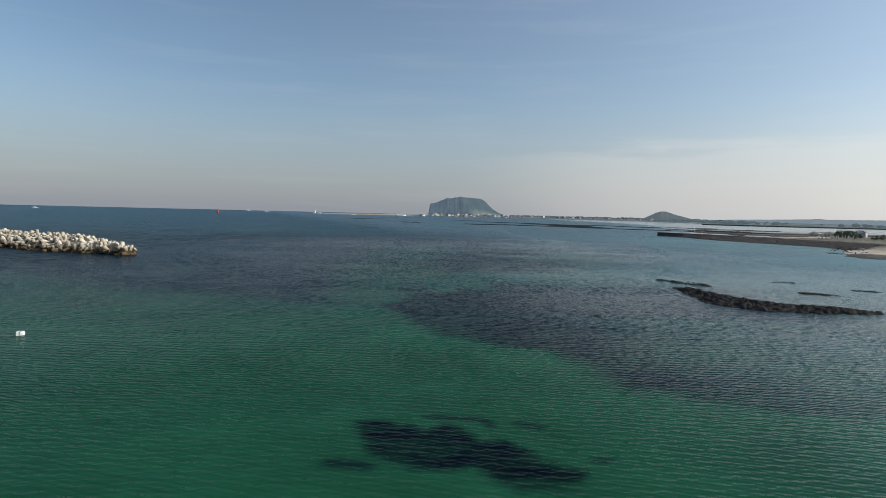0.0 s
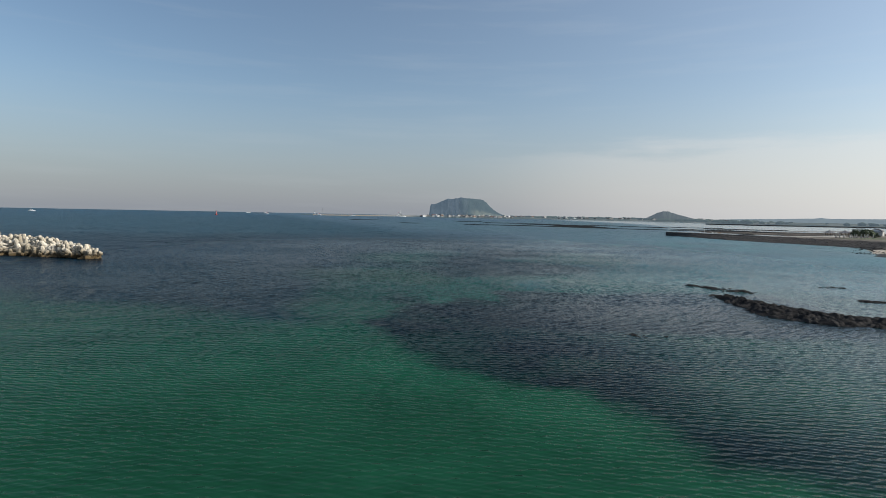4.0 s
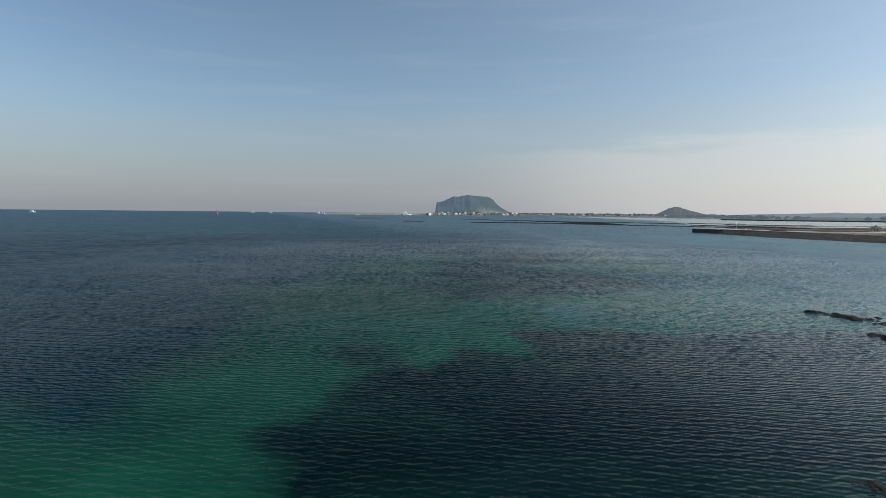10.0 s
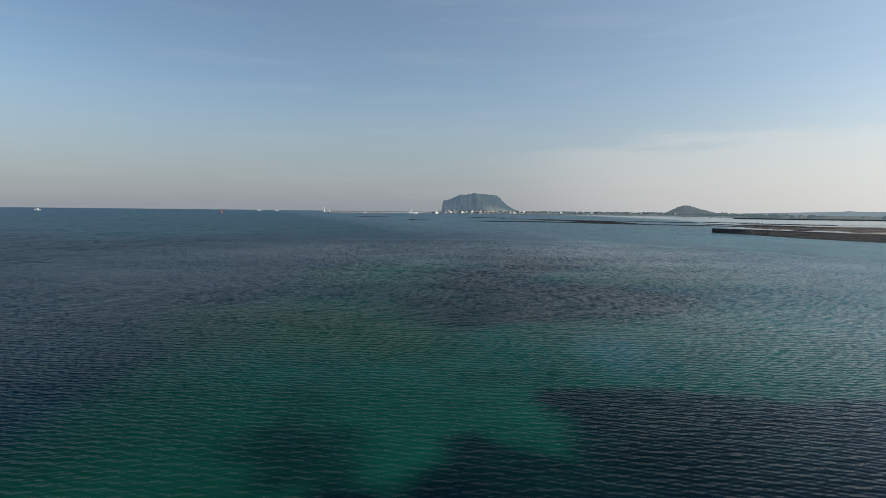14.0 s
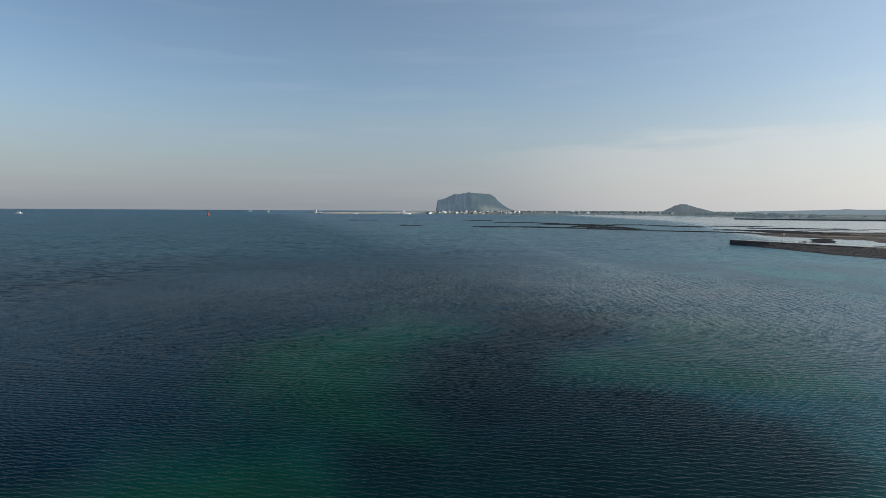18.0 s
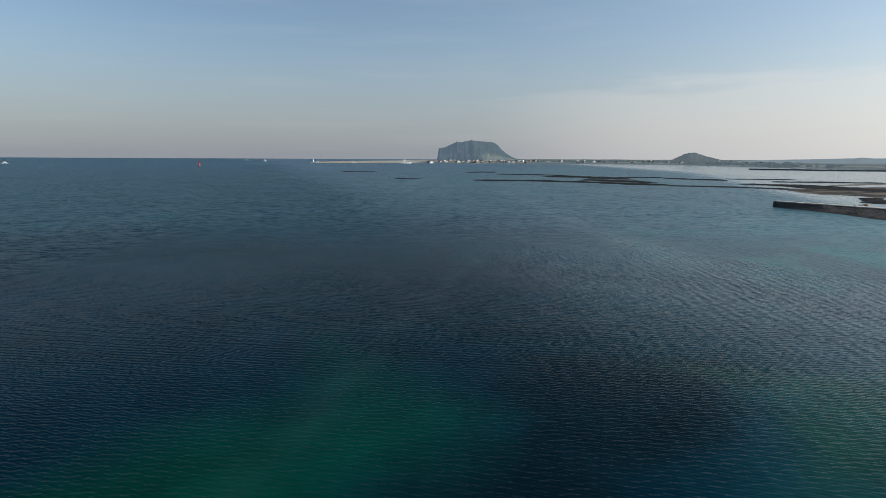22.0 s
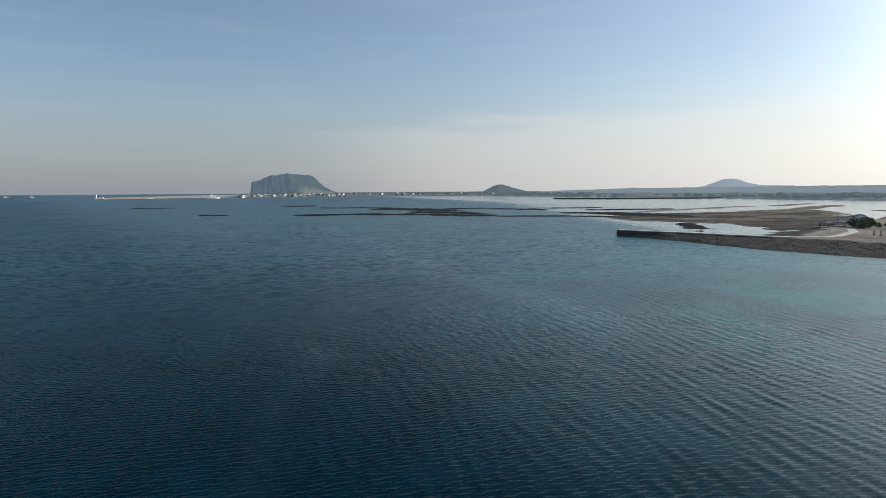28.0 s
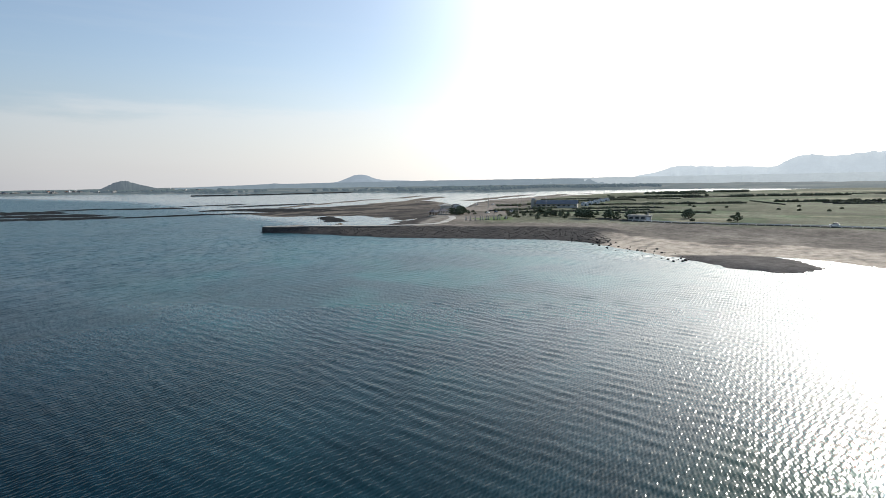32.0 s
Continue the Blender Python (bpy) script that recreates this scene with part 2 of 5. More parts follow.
def water_material():
    m, t, b = material("sea_water", 0.10)
    b.inputs["IOR"].default_value = 1.333
    at = t.nodes.new("ShaderNodeAttribute")
    at.attribute_name = "tone"
    calm = t.nodes.new("ShaderNodeAttribute")
    calm.attribute_name = "chop"
    co = t.nodes.new("ShaderNodeTexCoord")
    rough = t.nodes.new("ShaderNodeAttribute")
    rough.attribute_name = "ruffle"
    t.links.new(rough.outputs["Fac"], b.inputs["Roughness"])
    sheen = t.nodes.new("ShaderNodeAttribute")
    sheen.attribute_name = "sheen"
    t.links.new(sheen.outputs["Fac"], b.inputs["Specular IOR Level"])
    # faint mottling of the water body
    nb = node(t, "ShaderNodeTexNoise", Scale=0.09, Detail=6.0, Roughness=0.65)
    mr = t.nodes.new("ShaderNodeMapRange")
    mr.inputs[1].default_value, mr.inputs[2].default_value = 0.3, 0.7
    mr.inputs[3].default_value, mr.inputs[4].default_value = 0.75, 1.25
    hsv = t.nodes.new("ShaderNodeHueSaturation")
    t.links.new(co.outputs["Object"], nb.inputs["Vector"])
    t.links.new(nb.outputs[0], mr.inputs[0])
    t.links.new(mr.outputs[0], hsv.inputs["Value"])
    t.links.new(at.outputs["Color"], hsv.inputs["Color"])
    t.links.new(hsv.outputs[0], b.inputs["Base Color"])

    def slopes(scale, turn, detail, rough, gain):
        """Slope of the water, drawn as facets: a noise vector about zero, in the waves' own axes."""
        mp = t.nodes.new("ShaderNodeMapping")
        mp.vector_type = "TEXTURE"
        mp.inputs["Rotation"].default_value = (0, 0, radians(turn))
        mp.inputs["Scale"].default_value = (scale[0], scale[1], 1)
        t.links.new(co.outputs["Object"], mp.inputs[0])
        n = node(t, "ShaderNodeTexNoise", Scale=1.0, Detail=detail, Roughness=rough, Distortion=0.3)
        t.links.new(mp.outputs[0], n.inputs["Vector"])
        v = t.nodes.new("ShaderNodeVectorMath")
        v.operation = "SUBTRACT"
        v.inputs[1].default_value = (0.5, 0.5, 0.5)
        t.links.new(n.outputs["Color"], v.inputs[0])
        g = t.nodes.new("ShaderNodeVectorMath")
        g.operation = "MULTIPLY"
        g.inputs[1].default_value = gain
        t.links.new(v.outputs[0], g.inputs[0])
        return g.outputs[0]

    def plus(a, b):
        v = t.nodes.new("ShaderNodeVectorMath")
        t.links.new(a, v.inputs[0])
        t.links.new(b, v.inputs[1])
        return v.outputs[0]

    def train(lam, turn, wander, gain):
        """Slope of one train of small waves, lam from crest to crest; the crests wander and break off."""
        mp = t.nodes.new("ShaderNodeMapping")
        mp.inputs["Rotation"].default_value = (0, 0, -radians(turn))
        t.links.new(co.outputs["Object"], mp.inputs[0])
        w = node(t, "ShaderNodeTexWave", Scale=math.tau / 20 / lam, Distortion=wander, Detail=2.0)
        w.bands_direction = "Y"
        w.inputs["Detail Scale"].default_value = 0.5 / lam
        t.links.new(mp.outputs[0], w.inputs["Vector"])
        h = t.nodes.new("ShaderNodeMath")
        h.operation = "SUBTRACT"
        h.inputs[1].default_value = 0.5
        t.links.new(w.outputs["Fac"], h.inputs[0])
        v = t.nodes.new("ShaderNodeVectorMath")
        v.operation = "SCALE"
        v.inputs[0].default_value = (-math.sin(radians(turn)) * gain, math.cos(radians(turn)) * gain, 0)
        t.links.new(h.outputs[0], v.inputs["Scale"])
        return v.outputs[0]

    # short wind waves, crests across the bay: crossing trains, and the finer ruffle that rides on them
    ripple = slopes((0.8, 0.2), 2, 2.0, 0.55, RIPPLE)
    for lam, turn, wander, gain in TRAINS:
        ripple = plus(ripple, train(lam, turn, wander, gain))
    swell = slopes((1.5, 18.0), 4, 3.0, 0.6, SWELL)        # longer lines that run towards the beach
    far = slopes((4.6, 1.5), 3, 5.0, 0.72, (0.9, 2.2, 0.0))   # unbroken wave fields farther off
    off = t.nodes.new("ShaderNodeAttribute")
    off.attribute_name = "offing"
    fv = t.nodes.new("ShaderNodeVectorMath")
    fv.operation = "SCALE"
    t.links.new(far, fv.inputs[0])
    t.links.new(off.outputs["Fac"], fv.inputs["Scale"])
    gust = node(t, "ShaderNodeTexNoise", Scale=0.022, Detail=4.0, Roughness=0.6)
    t.links.new(co.outputs["Object"], gust.inputs["Vector"])
    gm = t.nodes.new("ShaderNodeMapRange")
    gm.inputs[1].default_value, gm.inputs[2].default_value = 0.35, 0.65
    gm.inputs[3].default_value, gm.inputs[4].default_value = 0.65, 1.3
    t.links.new(gust.outputs[0], gm.inputs[0])
    mul = t.nodes.new("ShaderNodeMath")
    mul.operation = "MULTIPLY"
    t.links.new(gm.outputs[0], mul.inputs[0])
    t.links.new(calm.outputs["Fac"], mul.inputs[1])
    sc = t.nodes.new("ShaderNodeVectorMath")
    sc.operation = "SCALE"
    lines = t.nodes.new("ShaderNodeAttribute")
    lines.attribute_name = "swell"
    sw = t.nodes.new("ShaderNodeVectorMath")
    sw.operation = "SCALE"
    t.links.new(swell, sw.inputs[0])
    t.links.new(lines.outputs["Fac"], sw.inputs["Scale"])
    t.links.new(plus(plus(ripple, fv.outputs[0]), sw.outputs[0]), sc.inputs[0])
    t.links.new(mul.outputs[0], sc.inputs["Scale"])
    geo = t.nodes.new("ShaderNodeNewGeometry")
    nm = t.nodes.new("ShaderNodeVectorMath")
    nm.operation = "NORMALIZE"
    t.links.new(plus(geo.outputs["Normal"], sc.outputs[0]), nm.inputs[0])
    t.links.new(nm.outputs[0], b.inputs["Normal"])
    return m


RIPPLE, SWELL = (0.14, 0.28, 0.0), (0.16, 0.03, 0.0)
TRAINS = ((0.42, 21, 3.0, 0.17), (0.53, -17, 3.2, 0.19), (0.72, 6, 3.6, 0.19), (1.05, -7, 4.2, 0.16))
M_WATER = water_material()
# blue airlight before the headland, emitted by its rock
AIR_HAZE = (0.074, 0.107, 0.142)
M_GROUND = tone_surface("shore_ground", 0.92, 4.0, 0.3)
M_BASALT = surface("wet_basalt", (0.010, 0.010, 0.011), (0.050, 0.047, 0.044), 2.0, 0.7, 0.12, vary=0.2)
M_JETTY = surface("grey_lava_stone", (0.055, 0.052, 0.049), (0.125, 0.116, 0.108), 2.0, 0.8, 0.06, vary=0.15)
M_REEF = surface("weedy_reef", (0.010, 0.011, 0.012), (0.034, 0.034, 0.034), 6.0, 0.85, 0.1)
M_CONCRETE = surface("weathered_concrete", (0.30, 0.29, 0.27), (0.48, 0.46, 0.42), 2.5, 0.85, 0.02, vary=0.12)
# the far shore's bluish haze is emitted by its own surface
M_FARLAND = tone_surface("far_land_hazed", 0.95, 60.0, 2.0, glow=(0.07, 0.094, 0.118))
M_HEADLAND = tone_surface("headland_rock_hazed", 0.95, 45.0, 6.0, glow=AIR_HAZE)
M_MOLE = surface("sandy_mole_stone", (0.19, 0.165, 0.13), (0.30, 0.26, 0.21), 9.0, 0.9, 0.1)
M_WHITE = surface("white_paint", (0.62, 0.62, 0.60), (0.80, 0.80, 0.78), 1.5, 0.5)
M_RED = surface("red_paint", (0.26, 0.025, 0.02), (0.40, 0.05, 0.04), 1.5, 0.5)
M_DARKGLASS = surface("dark_window", (0.02, 0.025, 0.03), (0.04, 0.05, 0.06), 2.0, 0.15)
M_ROOF = surface("tiled_roof", (0.10, 0.10, 0.11), (0.20, 0.19, 0.19), 1.0, 0.75, 0.02)
M_ROOF_ORANGE = surface("orange_roof", (0.20, 0.115, 0.085), (0.30, 0.17, 0.12), 1.0, 0.8, 0.02)
M_ROOF_BLUE = surface("blue_sheet_roof", (0.05, 0.07, 0.10), (0.09, 0.12, 0.16), 3.0, 0.75)
M_RENDER = surface("aged_render", (0.30, 0.30, 0.29), (0.46, 0.45, 0.43), 4.0, 0.85)
M_TOWN = surface("grey_town_render", (0.14, 0.14, 0.14), (0.26, 0.255, 0.245), 5.0, 0.85)
M_WOOD = surface("weathered_wood", (0.10, 0.07, 0.045), (0.20, 0.14, 0.09), 0.8, 0.8, 0.01)
M_LEAF = surface("pine_leaves", (0.072, 0.086, 0.056), (0.13, 0.148, 0.095), 1.2, 0.8, 0.0, vary=0.25)
M_MAST = surface("grey_mast_paint", (0.16, 0.17, 0.18), (0.24, 0.25, 0.26), 2.0, 0.7)
M_SHRUB = surface("dry_shrub_leaves", (0.095, 0.10, 0.065), (0.17, 0.17, 0.11), 1.2, 0.85, 0.0, vary=0.25)
M_BARK = surface("bark", (0.05, 0.04, 0.03), (0.11, 0.085, 0.06), 0.4, 0.9, 0.01)
M_ASPHALT = surface("asphalt", (0.04, 0.04, 0.04), (0.07, 0.07, 0.068), 3.0, 0.85, 0.01)
M_STEEL = surface("galvanised_steel", (0.35, 0.36, 0.37), (0.5, 0.5, 0.5), 0.5, 0.45, metal=0.6)
M_PLASTIC = surface("greenhouse_film", (0.45, 0.48, 0.50), (0.62, 0.64, 0.66), 3.0, 0.35)
M_GLASSY = surface("car_glass", (0.02, 0.02, 0.025), (0.03, 0.03, 0.035), 1.0, 0.08)
M_RUBBER = surface("tyre_rubber", (0.015, 0.015, 0.015), (0.03, 0.03, 0.03), 0.3, 0.8)


# ---------- mesh helpers ----------
def part(name, bm, mat, parent=None, label="", smooth=False):
    me = bpy.data.meshes.new(name)
    bm.to_mesh(me)
    bm.free()
    me.materials.append(mat)
    if smooth:
        me.polygons.foreach_set("use_smooth", [True] * len(me.polygons))
    ob = new(name, me)
    if parent:
        ob.parent = parent
    if label:
        tagged(ob, label=label)
    return ob


def box(size, at=(0, 0, 0), bm=None, turn=0.0, bevel=0.0):
    """A box standing on at."""
    bm = bm or bmesh.new()
    made = bmesh.ops.create_cube(bm, size=1.0)["verts"]
    m = Matrix.Translation(at) @ Matrix.Rotation(turn, 4, "Z") @ Matrix.Translation((0, 0, size[2] / 2)) @ Matrix.Diagonal((*size, 1))
    bmesh.ops.transform(bm, matrix=m, verts=made)
    if bevel:
        edges = {e for v in made for e in v.link_edges}
        bmesh.ops.bevel(bm, geom=list(edges), offset=bevel, segments=1, affect="EDGES")
    return bm


def rod(a, b, r1, r2=None, sides=8, bm=None):
    bm = bm or bmesh.new()
    a, b = Vector(a), Vector(b)
    way = b - a
    m = Matrix.Translation((a + b) / 2) @ way.to_track_quat("Z", "Y").to_matrix().to_4x4()
    bmesh.ops.create_cone(bm, cap_ends=True, segments=sides, radius1=r1, radius2=r1 if r2 is None else r2, depth=way.length, matrix=m)
    return bm


def lathe(profile, sides=12, at=(0, 0, 0), bm=None):
    bm = bm or bmesh.new()
    rings = []
    for r, z in profile:
        rings.append([bm.verts.new((at[0] + r * math.cos(2 * math.pi * k / sides), at[1] + r * math.sin(2 * math.pi * k / sides), at[2] + z)) for k in range(sides)])
    for lo, hi in zip(rings, rings[1:]):
        for k in range(sides):
            bm.faces.new((lo[k], lo[(k + 1) % sides], hi[(k + 1) % sides], hi[k]))
    bm.faces.new(rings[0][::-1])
    bm.faces.new(rings[-1])
    return bm


def prism(outline, depth, at=(0, 0, 0), bm=None):
    """An outline in x and z, drawn out along y on both sides of at."""
    bm = bm or bmesh.new()
    front = [bm.verts.new((at[0] + x, at[1] - depth / 2, at[2] + z)) for x, z in outline]
    back = [bm.verts.new((at[0] + x, at[1] + depth / 2, at[2] + z)) for x, z in outline]
    n = len(outline)
    bm.faces.new(front)
    bm.faces.new(back[::-1])
    for k in range(n):
        bm.faces.new((front[k], back[k], back[(k + 1) % n], front[(k + 1) % n]))
    bmesh.ops.recalc_face_normals(bm, faces=bm.faces[:])
    return bm


def empty(name, m, label, category, group="", kind=""):
    ob = new(name)
    ob.matrix_basis = m
    return tagged(ob, label, category, group, kind)


def height_sheet(name, xs, ys, height, tone, mat, floor=-0.5, smooth=True, extra=None):
    """A grid whose heights and tones come from functions of x and y; what lies below floor is left out."""
    gx, gy = np.meshgrid(xs, ys)
    z = height(gx, gy)
    nx, ny = len(xs), len(ys)
    idx = np.arange(nx * ny).reshape(ny, nx)
    quads = np.stack([idx[:-1, :-1], idx[:-1, 1:], idx[1:, 1:], idx[1:, :-1]], -1).reshape(-1, 4)
    zf = z.ravel()
    keep = zf[quads].max(1) > floor
    quads = quads[keep]
    used = np.unique(quads)
    remap = np.full(nx * ny, -1)
    remap[used] = np.arange(len(used))
    verts = np.stack([gx.ravel(), gy.ravel(), zf], -1)[used]
    me = bpy.data.meshes.new(name)
    faces = remap[quads].astype(np.int32)
    me.vertices.add(len(verts))
    me.vertices.foreach_set("co", verts.astype(np.float32).ravel())
    me.loops.add(faces.size)
    me.loops.foreach_set("vertex_index", faces.ravel())
    me.polygons.add(len(faces))
    me.polygons.foreach_set("loop_start", np.arange(0, faces.size, 4, dtype=np.int32))
    me.update(calc_edges=True)
    if tone is not None:
        cols = np.ones((nx * ny, 4))
        cols[:, :3] = tone(gx, gy, z).reshape(-1, 3)
        at = me.color_attributes.new("tone", "FLOAT_COLOR", "POINT")
        at.data.foreach_set("color", cols[used].ravel())
    if extra:
        for key, fn in extra:
            at = me.attributes.new(key, "FLOAT", "POINT")
            at.data.foreach_set("value", fn(gx, gy).ravel()[used])
    me.materials.append(mat)
    if smooth:
        me.polygons.foreach_set("use_smooth", [True] * len(me.polygons))
    return new(name, me)


# ---------- plan of the coast ----------
SHORE = [(208, 529), (212, 503), (217, 470), (222, 432), (238, 394), (253, 357), (248, 340), (230, 314), (219, 297),
         (226, 280), (236, 262), (234, 248), (224, 234), (226, 190), (243, 100), (270, -40), (330, -300)]
INLAND = [(1250, -300), (1250, 300), (1000, 470), (950, 600), (820, 640), (640, 640), (540, 600), (470, 560), (400, 530),
          (345, 512), (300, 500), (262, 490), (244, 505), (232, 520), (222, 533), (213, 533)]
LAND = SHORE + INLAND
SPIT = [(221, 294), (208, 284), (201, 273), (198.5, 263), (201, 254), (213, 247.5), (223, 250), (231, 256), (235, 266), (232, 278), (226, 288)]
FLAT = [(292, 512), (318, 508), (330, 545), (353, 589), (317, 633), (306, 660), (331, 729), (420, 760), (520, 760), (680, 775), (610, 680), (560, 640), (460, 570), (380, 520)]
LAWN = [(322, 456), (340, 446), (336, 428), (312, 415), (306, 424), (316, 440)]
FAR_COAST = [(-690, 2640), (-430, 2600), (-90, 2620), (0, 2400), (200, 2380), (540, 2600), (684, 2470), (829, 2400), (926, 2110),
             (1034, 1720), (1170, 1494), (1180, 1270), (1237, 944), (1493, 740), (1610, 553), (1550, 180), (1500, -600),
             (4700, -600), (4700, 5300), (300, 5300), (-640, 2900)]
REEFS = [([(51, 876), (104, 878), (153, 853), (192, 830), (222, 794)], 19), ([(93, 1121), (137, 1104), (182, 1086)], 14),
         ([(175, 1030), (209, 1012), (230, 962)], 30), ([(191, 906), (218, 884), (234, 850)], 22),
         ([(325, 958), (360, 927)], 20), ([(348, 812), (378, 765)], 15), ([(388, 785), (388, 730), (392, 682)], 26),
         ([(262, 1005), (305, 1001)], 14), ([(293, 556), (322, 598)], 8), ([(-200, 1230), (-150, 1236)], 9),
         ([(-66, 921), (-44, 914)], 8), ([(40, 1230), (80, 1248)], 16), ([(240, 770), (300, 745), (345, 712)], 8),
         ([(420, 880), (520, 860)], 12), ([(400, 960), (470, 950)], 10)]

# ---------- the sea ----------
WEED_NEAR = [(-6.8, 43.3), (-4.0, 43.8), (-2.1, 42.8), (-1.3, 41.7), (0.7, 43.4), (2.4, 42.1), (3.4, 40.0), (5.3, 40.3), (6.6, 38.7), (7.8, 36.5), (10.0, 35.4), (9.5, 33.8), (8.1, 32.7), (6.5, 32.5), (4.8, 32.7), (3.5, 34.1), (2.5, 35.4), (1.0, 34.6), (-1.3, 35.2), (-3.2, 36.0), (-4.9, 36.9), (-5.7, 39.5)]
WEED_SMALL = [([(-7.2, 35.8), (-5.0, 35.5)], 0.7), ([(-0.7, 44.5), (3.5, 44.2), (4.4, 43.1)], 0.5), ([(6.7, 43.5), (8.0, 42.7)], 0.5), ([(11.3, 37.1), (11.8, 37.1)], 0.4)]
WEED_BAY = [(-11, 99), (-2, 79), (1, 74), (8, 69.5), (14, 68.5), (16, 63), (19, 52), (28, 48), (40, 45), (90, 40), (130, 80), (100, 112),
            (62, 118), (46, 128), (20, 118), (4, 114), (-3, 118)]
WEED_GAP = [(21, 75), (33, 75), (46, 74), (58, 70), (50, 60), (36, 62), (24, 68)]
WEED_HOLE = [(9, 74), (13, 79.5), (19, 80.5), (20, 75.5), (14, 72)]
WEED_MID = [(-1, 104), (1.7, 118), (3.1, 121.5), (5.5, 123.5), (8, 122), (11, 120), (12.4, 126), (9.7, 130), (11, 133.3), (21, 134), (32, 131.5), (49, 135), (70, 135), (70, 90), (10, 96)]
WEED_WEST = [(-11, 119.5), (-9, 125), (-7, 126.6), (-4.5, 123.5), (-3, 119.9), (-3, 117), (-7, 115)]
SHOAL = [(17, 152), (25, 156), (27, 143), (20, 135), (17.5, 138)]
DEEP_LEFT = [(-160, 150), (-118, 143), (-68, 112), (-45, 107), (-23, 99), (-21, 116), (-26, 150), (-22, 172), (-30, 190), (-36, 232), (-20, 262),
             (-60, 330), (-200, 420), (-600, 300)]
DARK_MID = [(-8, 184), (-7, 169), (-3, 161), (1, 155), (14, 160), (32, 167), (47, 177), (44, 191), (32, 203), (18, 206), (22, 220), (16, 230), (8, 224), (0, 212), (-3, 195)]
DARK_BAND = [(1, 224), (0, 214), (0, 198), (4, 190), (9, 197), (9, 214), (15, 221), (31, 235), (57, 262), (20, 262), (10, 240)]
DEEP_FAR = [(-36, 236), (-13, 248), (4, 228), (42, 228), (80, 238), (96, 300), (70, 330), (60, 360), (80, 420), (60, 520), (120, 700), (-100, 800),
            (-500, 500), (-200, 300)]
GREEN_MID = [(-35, 222), (-28, 236), (-14, 246), (-17, 270), (0, 259), (10, 243), (6, 230), (0, 224), (-1, 214), (-1, 198), (3, 184), (-11, 186), (-22, 194), (-29, 203)]
GREEN_RIGHT = [(17, 207), (32, 204), (60, 198), (72, 225), (80, 246), (74, 256), (38, 258), (50, 246), (40, 228), (24, 221)]
GREEN_LEFT = [(-36, 172), (-12.6, 179), (-5, 168), (1.4, 155), (0, 146), (-30, 146), (-36, 160)]
STREAK = [(-27, 175), (-20, 205), (-8, 250), (14, 338)]
SLICK = [(76, 340), (67, 418), (61, 472), (57, 564), (46, 660)]
STREAK_LEFT = [(-146, 605), (-159, 535), (-142, 438), (-148, 398), (-190, 340)]
STREAK_FAR = [(14, 338), (30, 420), (26, 560)]

GREEN, TEAL = np.array((0.009, 0.056, 0.030)), np.array((0.017, 0.094, 0.112))
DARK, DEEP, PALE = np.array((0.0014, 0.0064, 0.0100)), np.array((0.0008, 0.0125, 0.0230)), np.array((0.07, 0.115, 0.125))


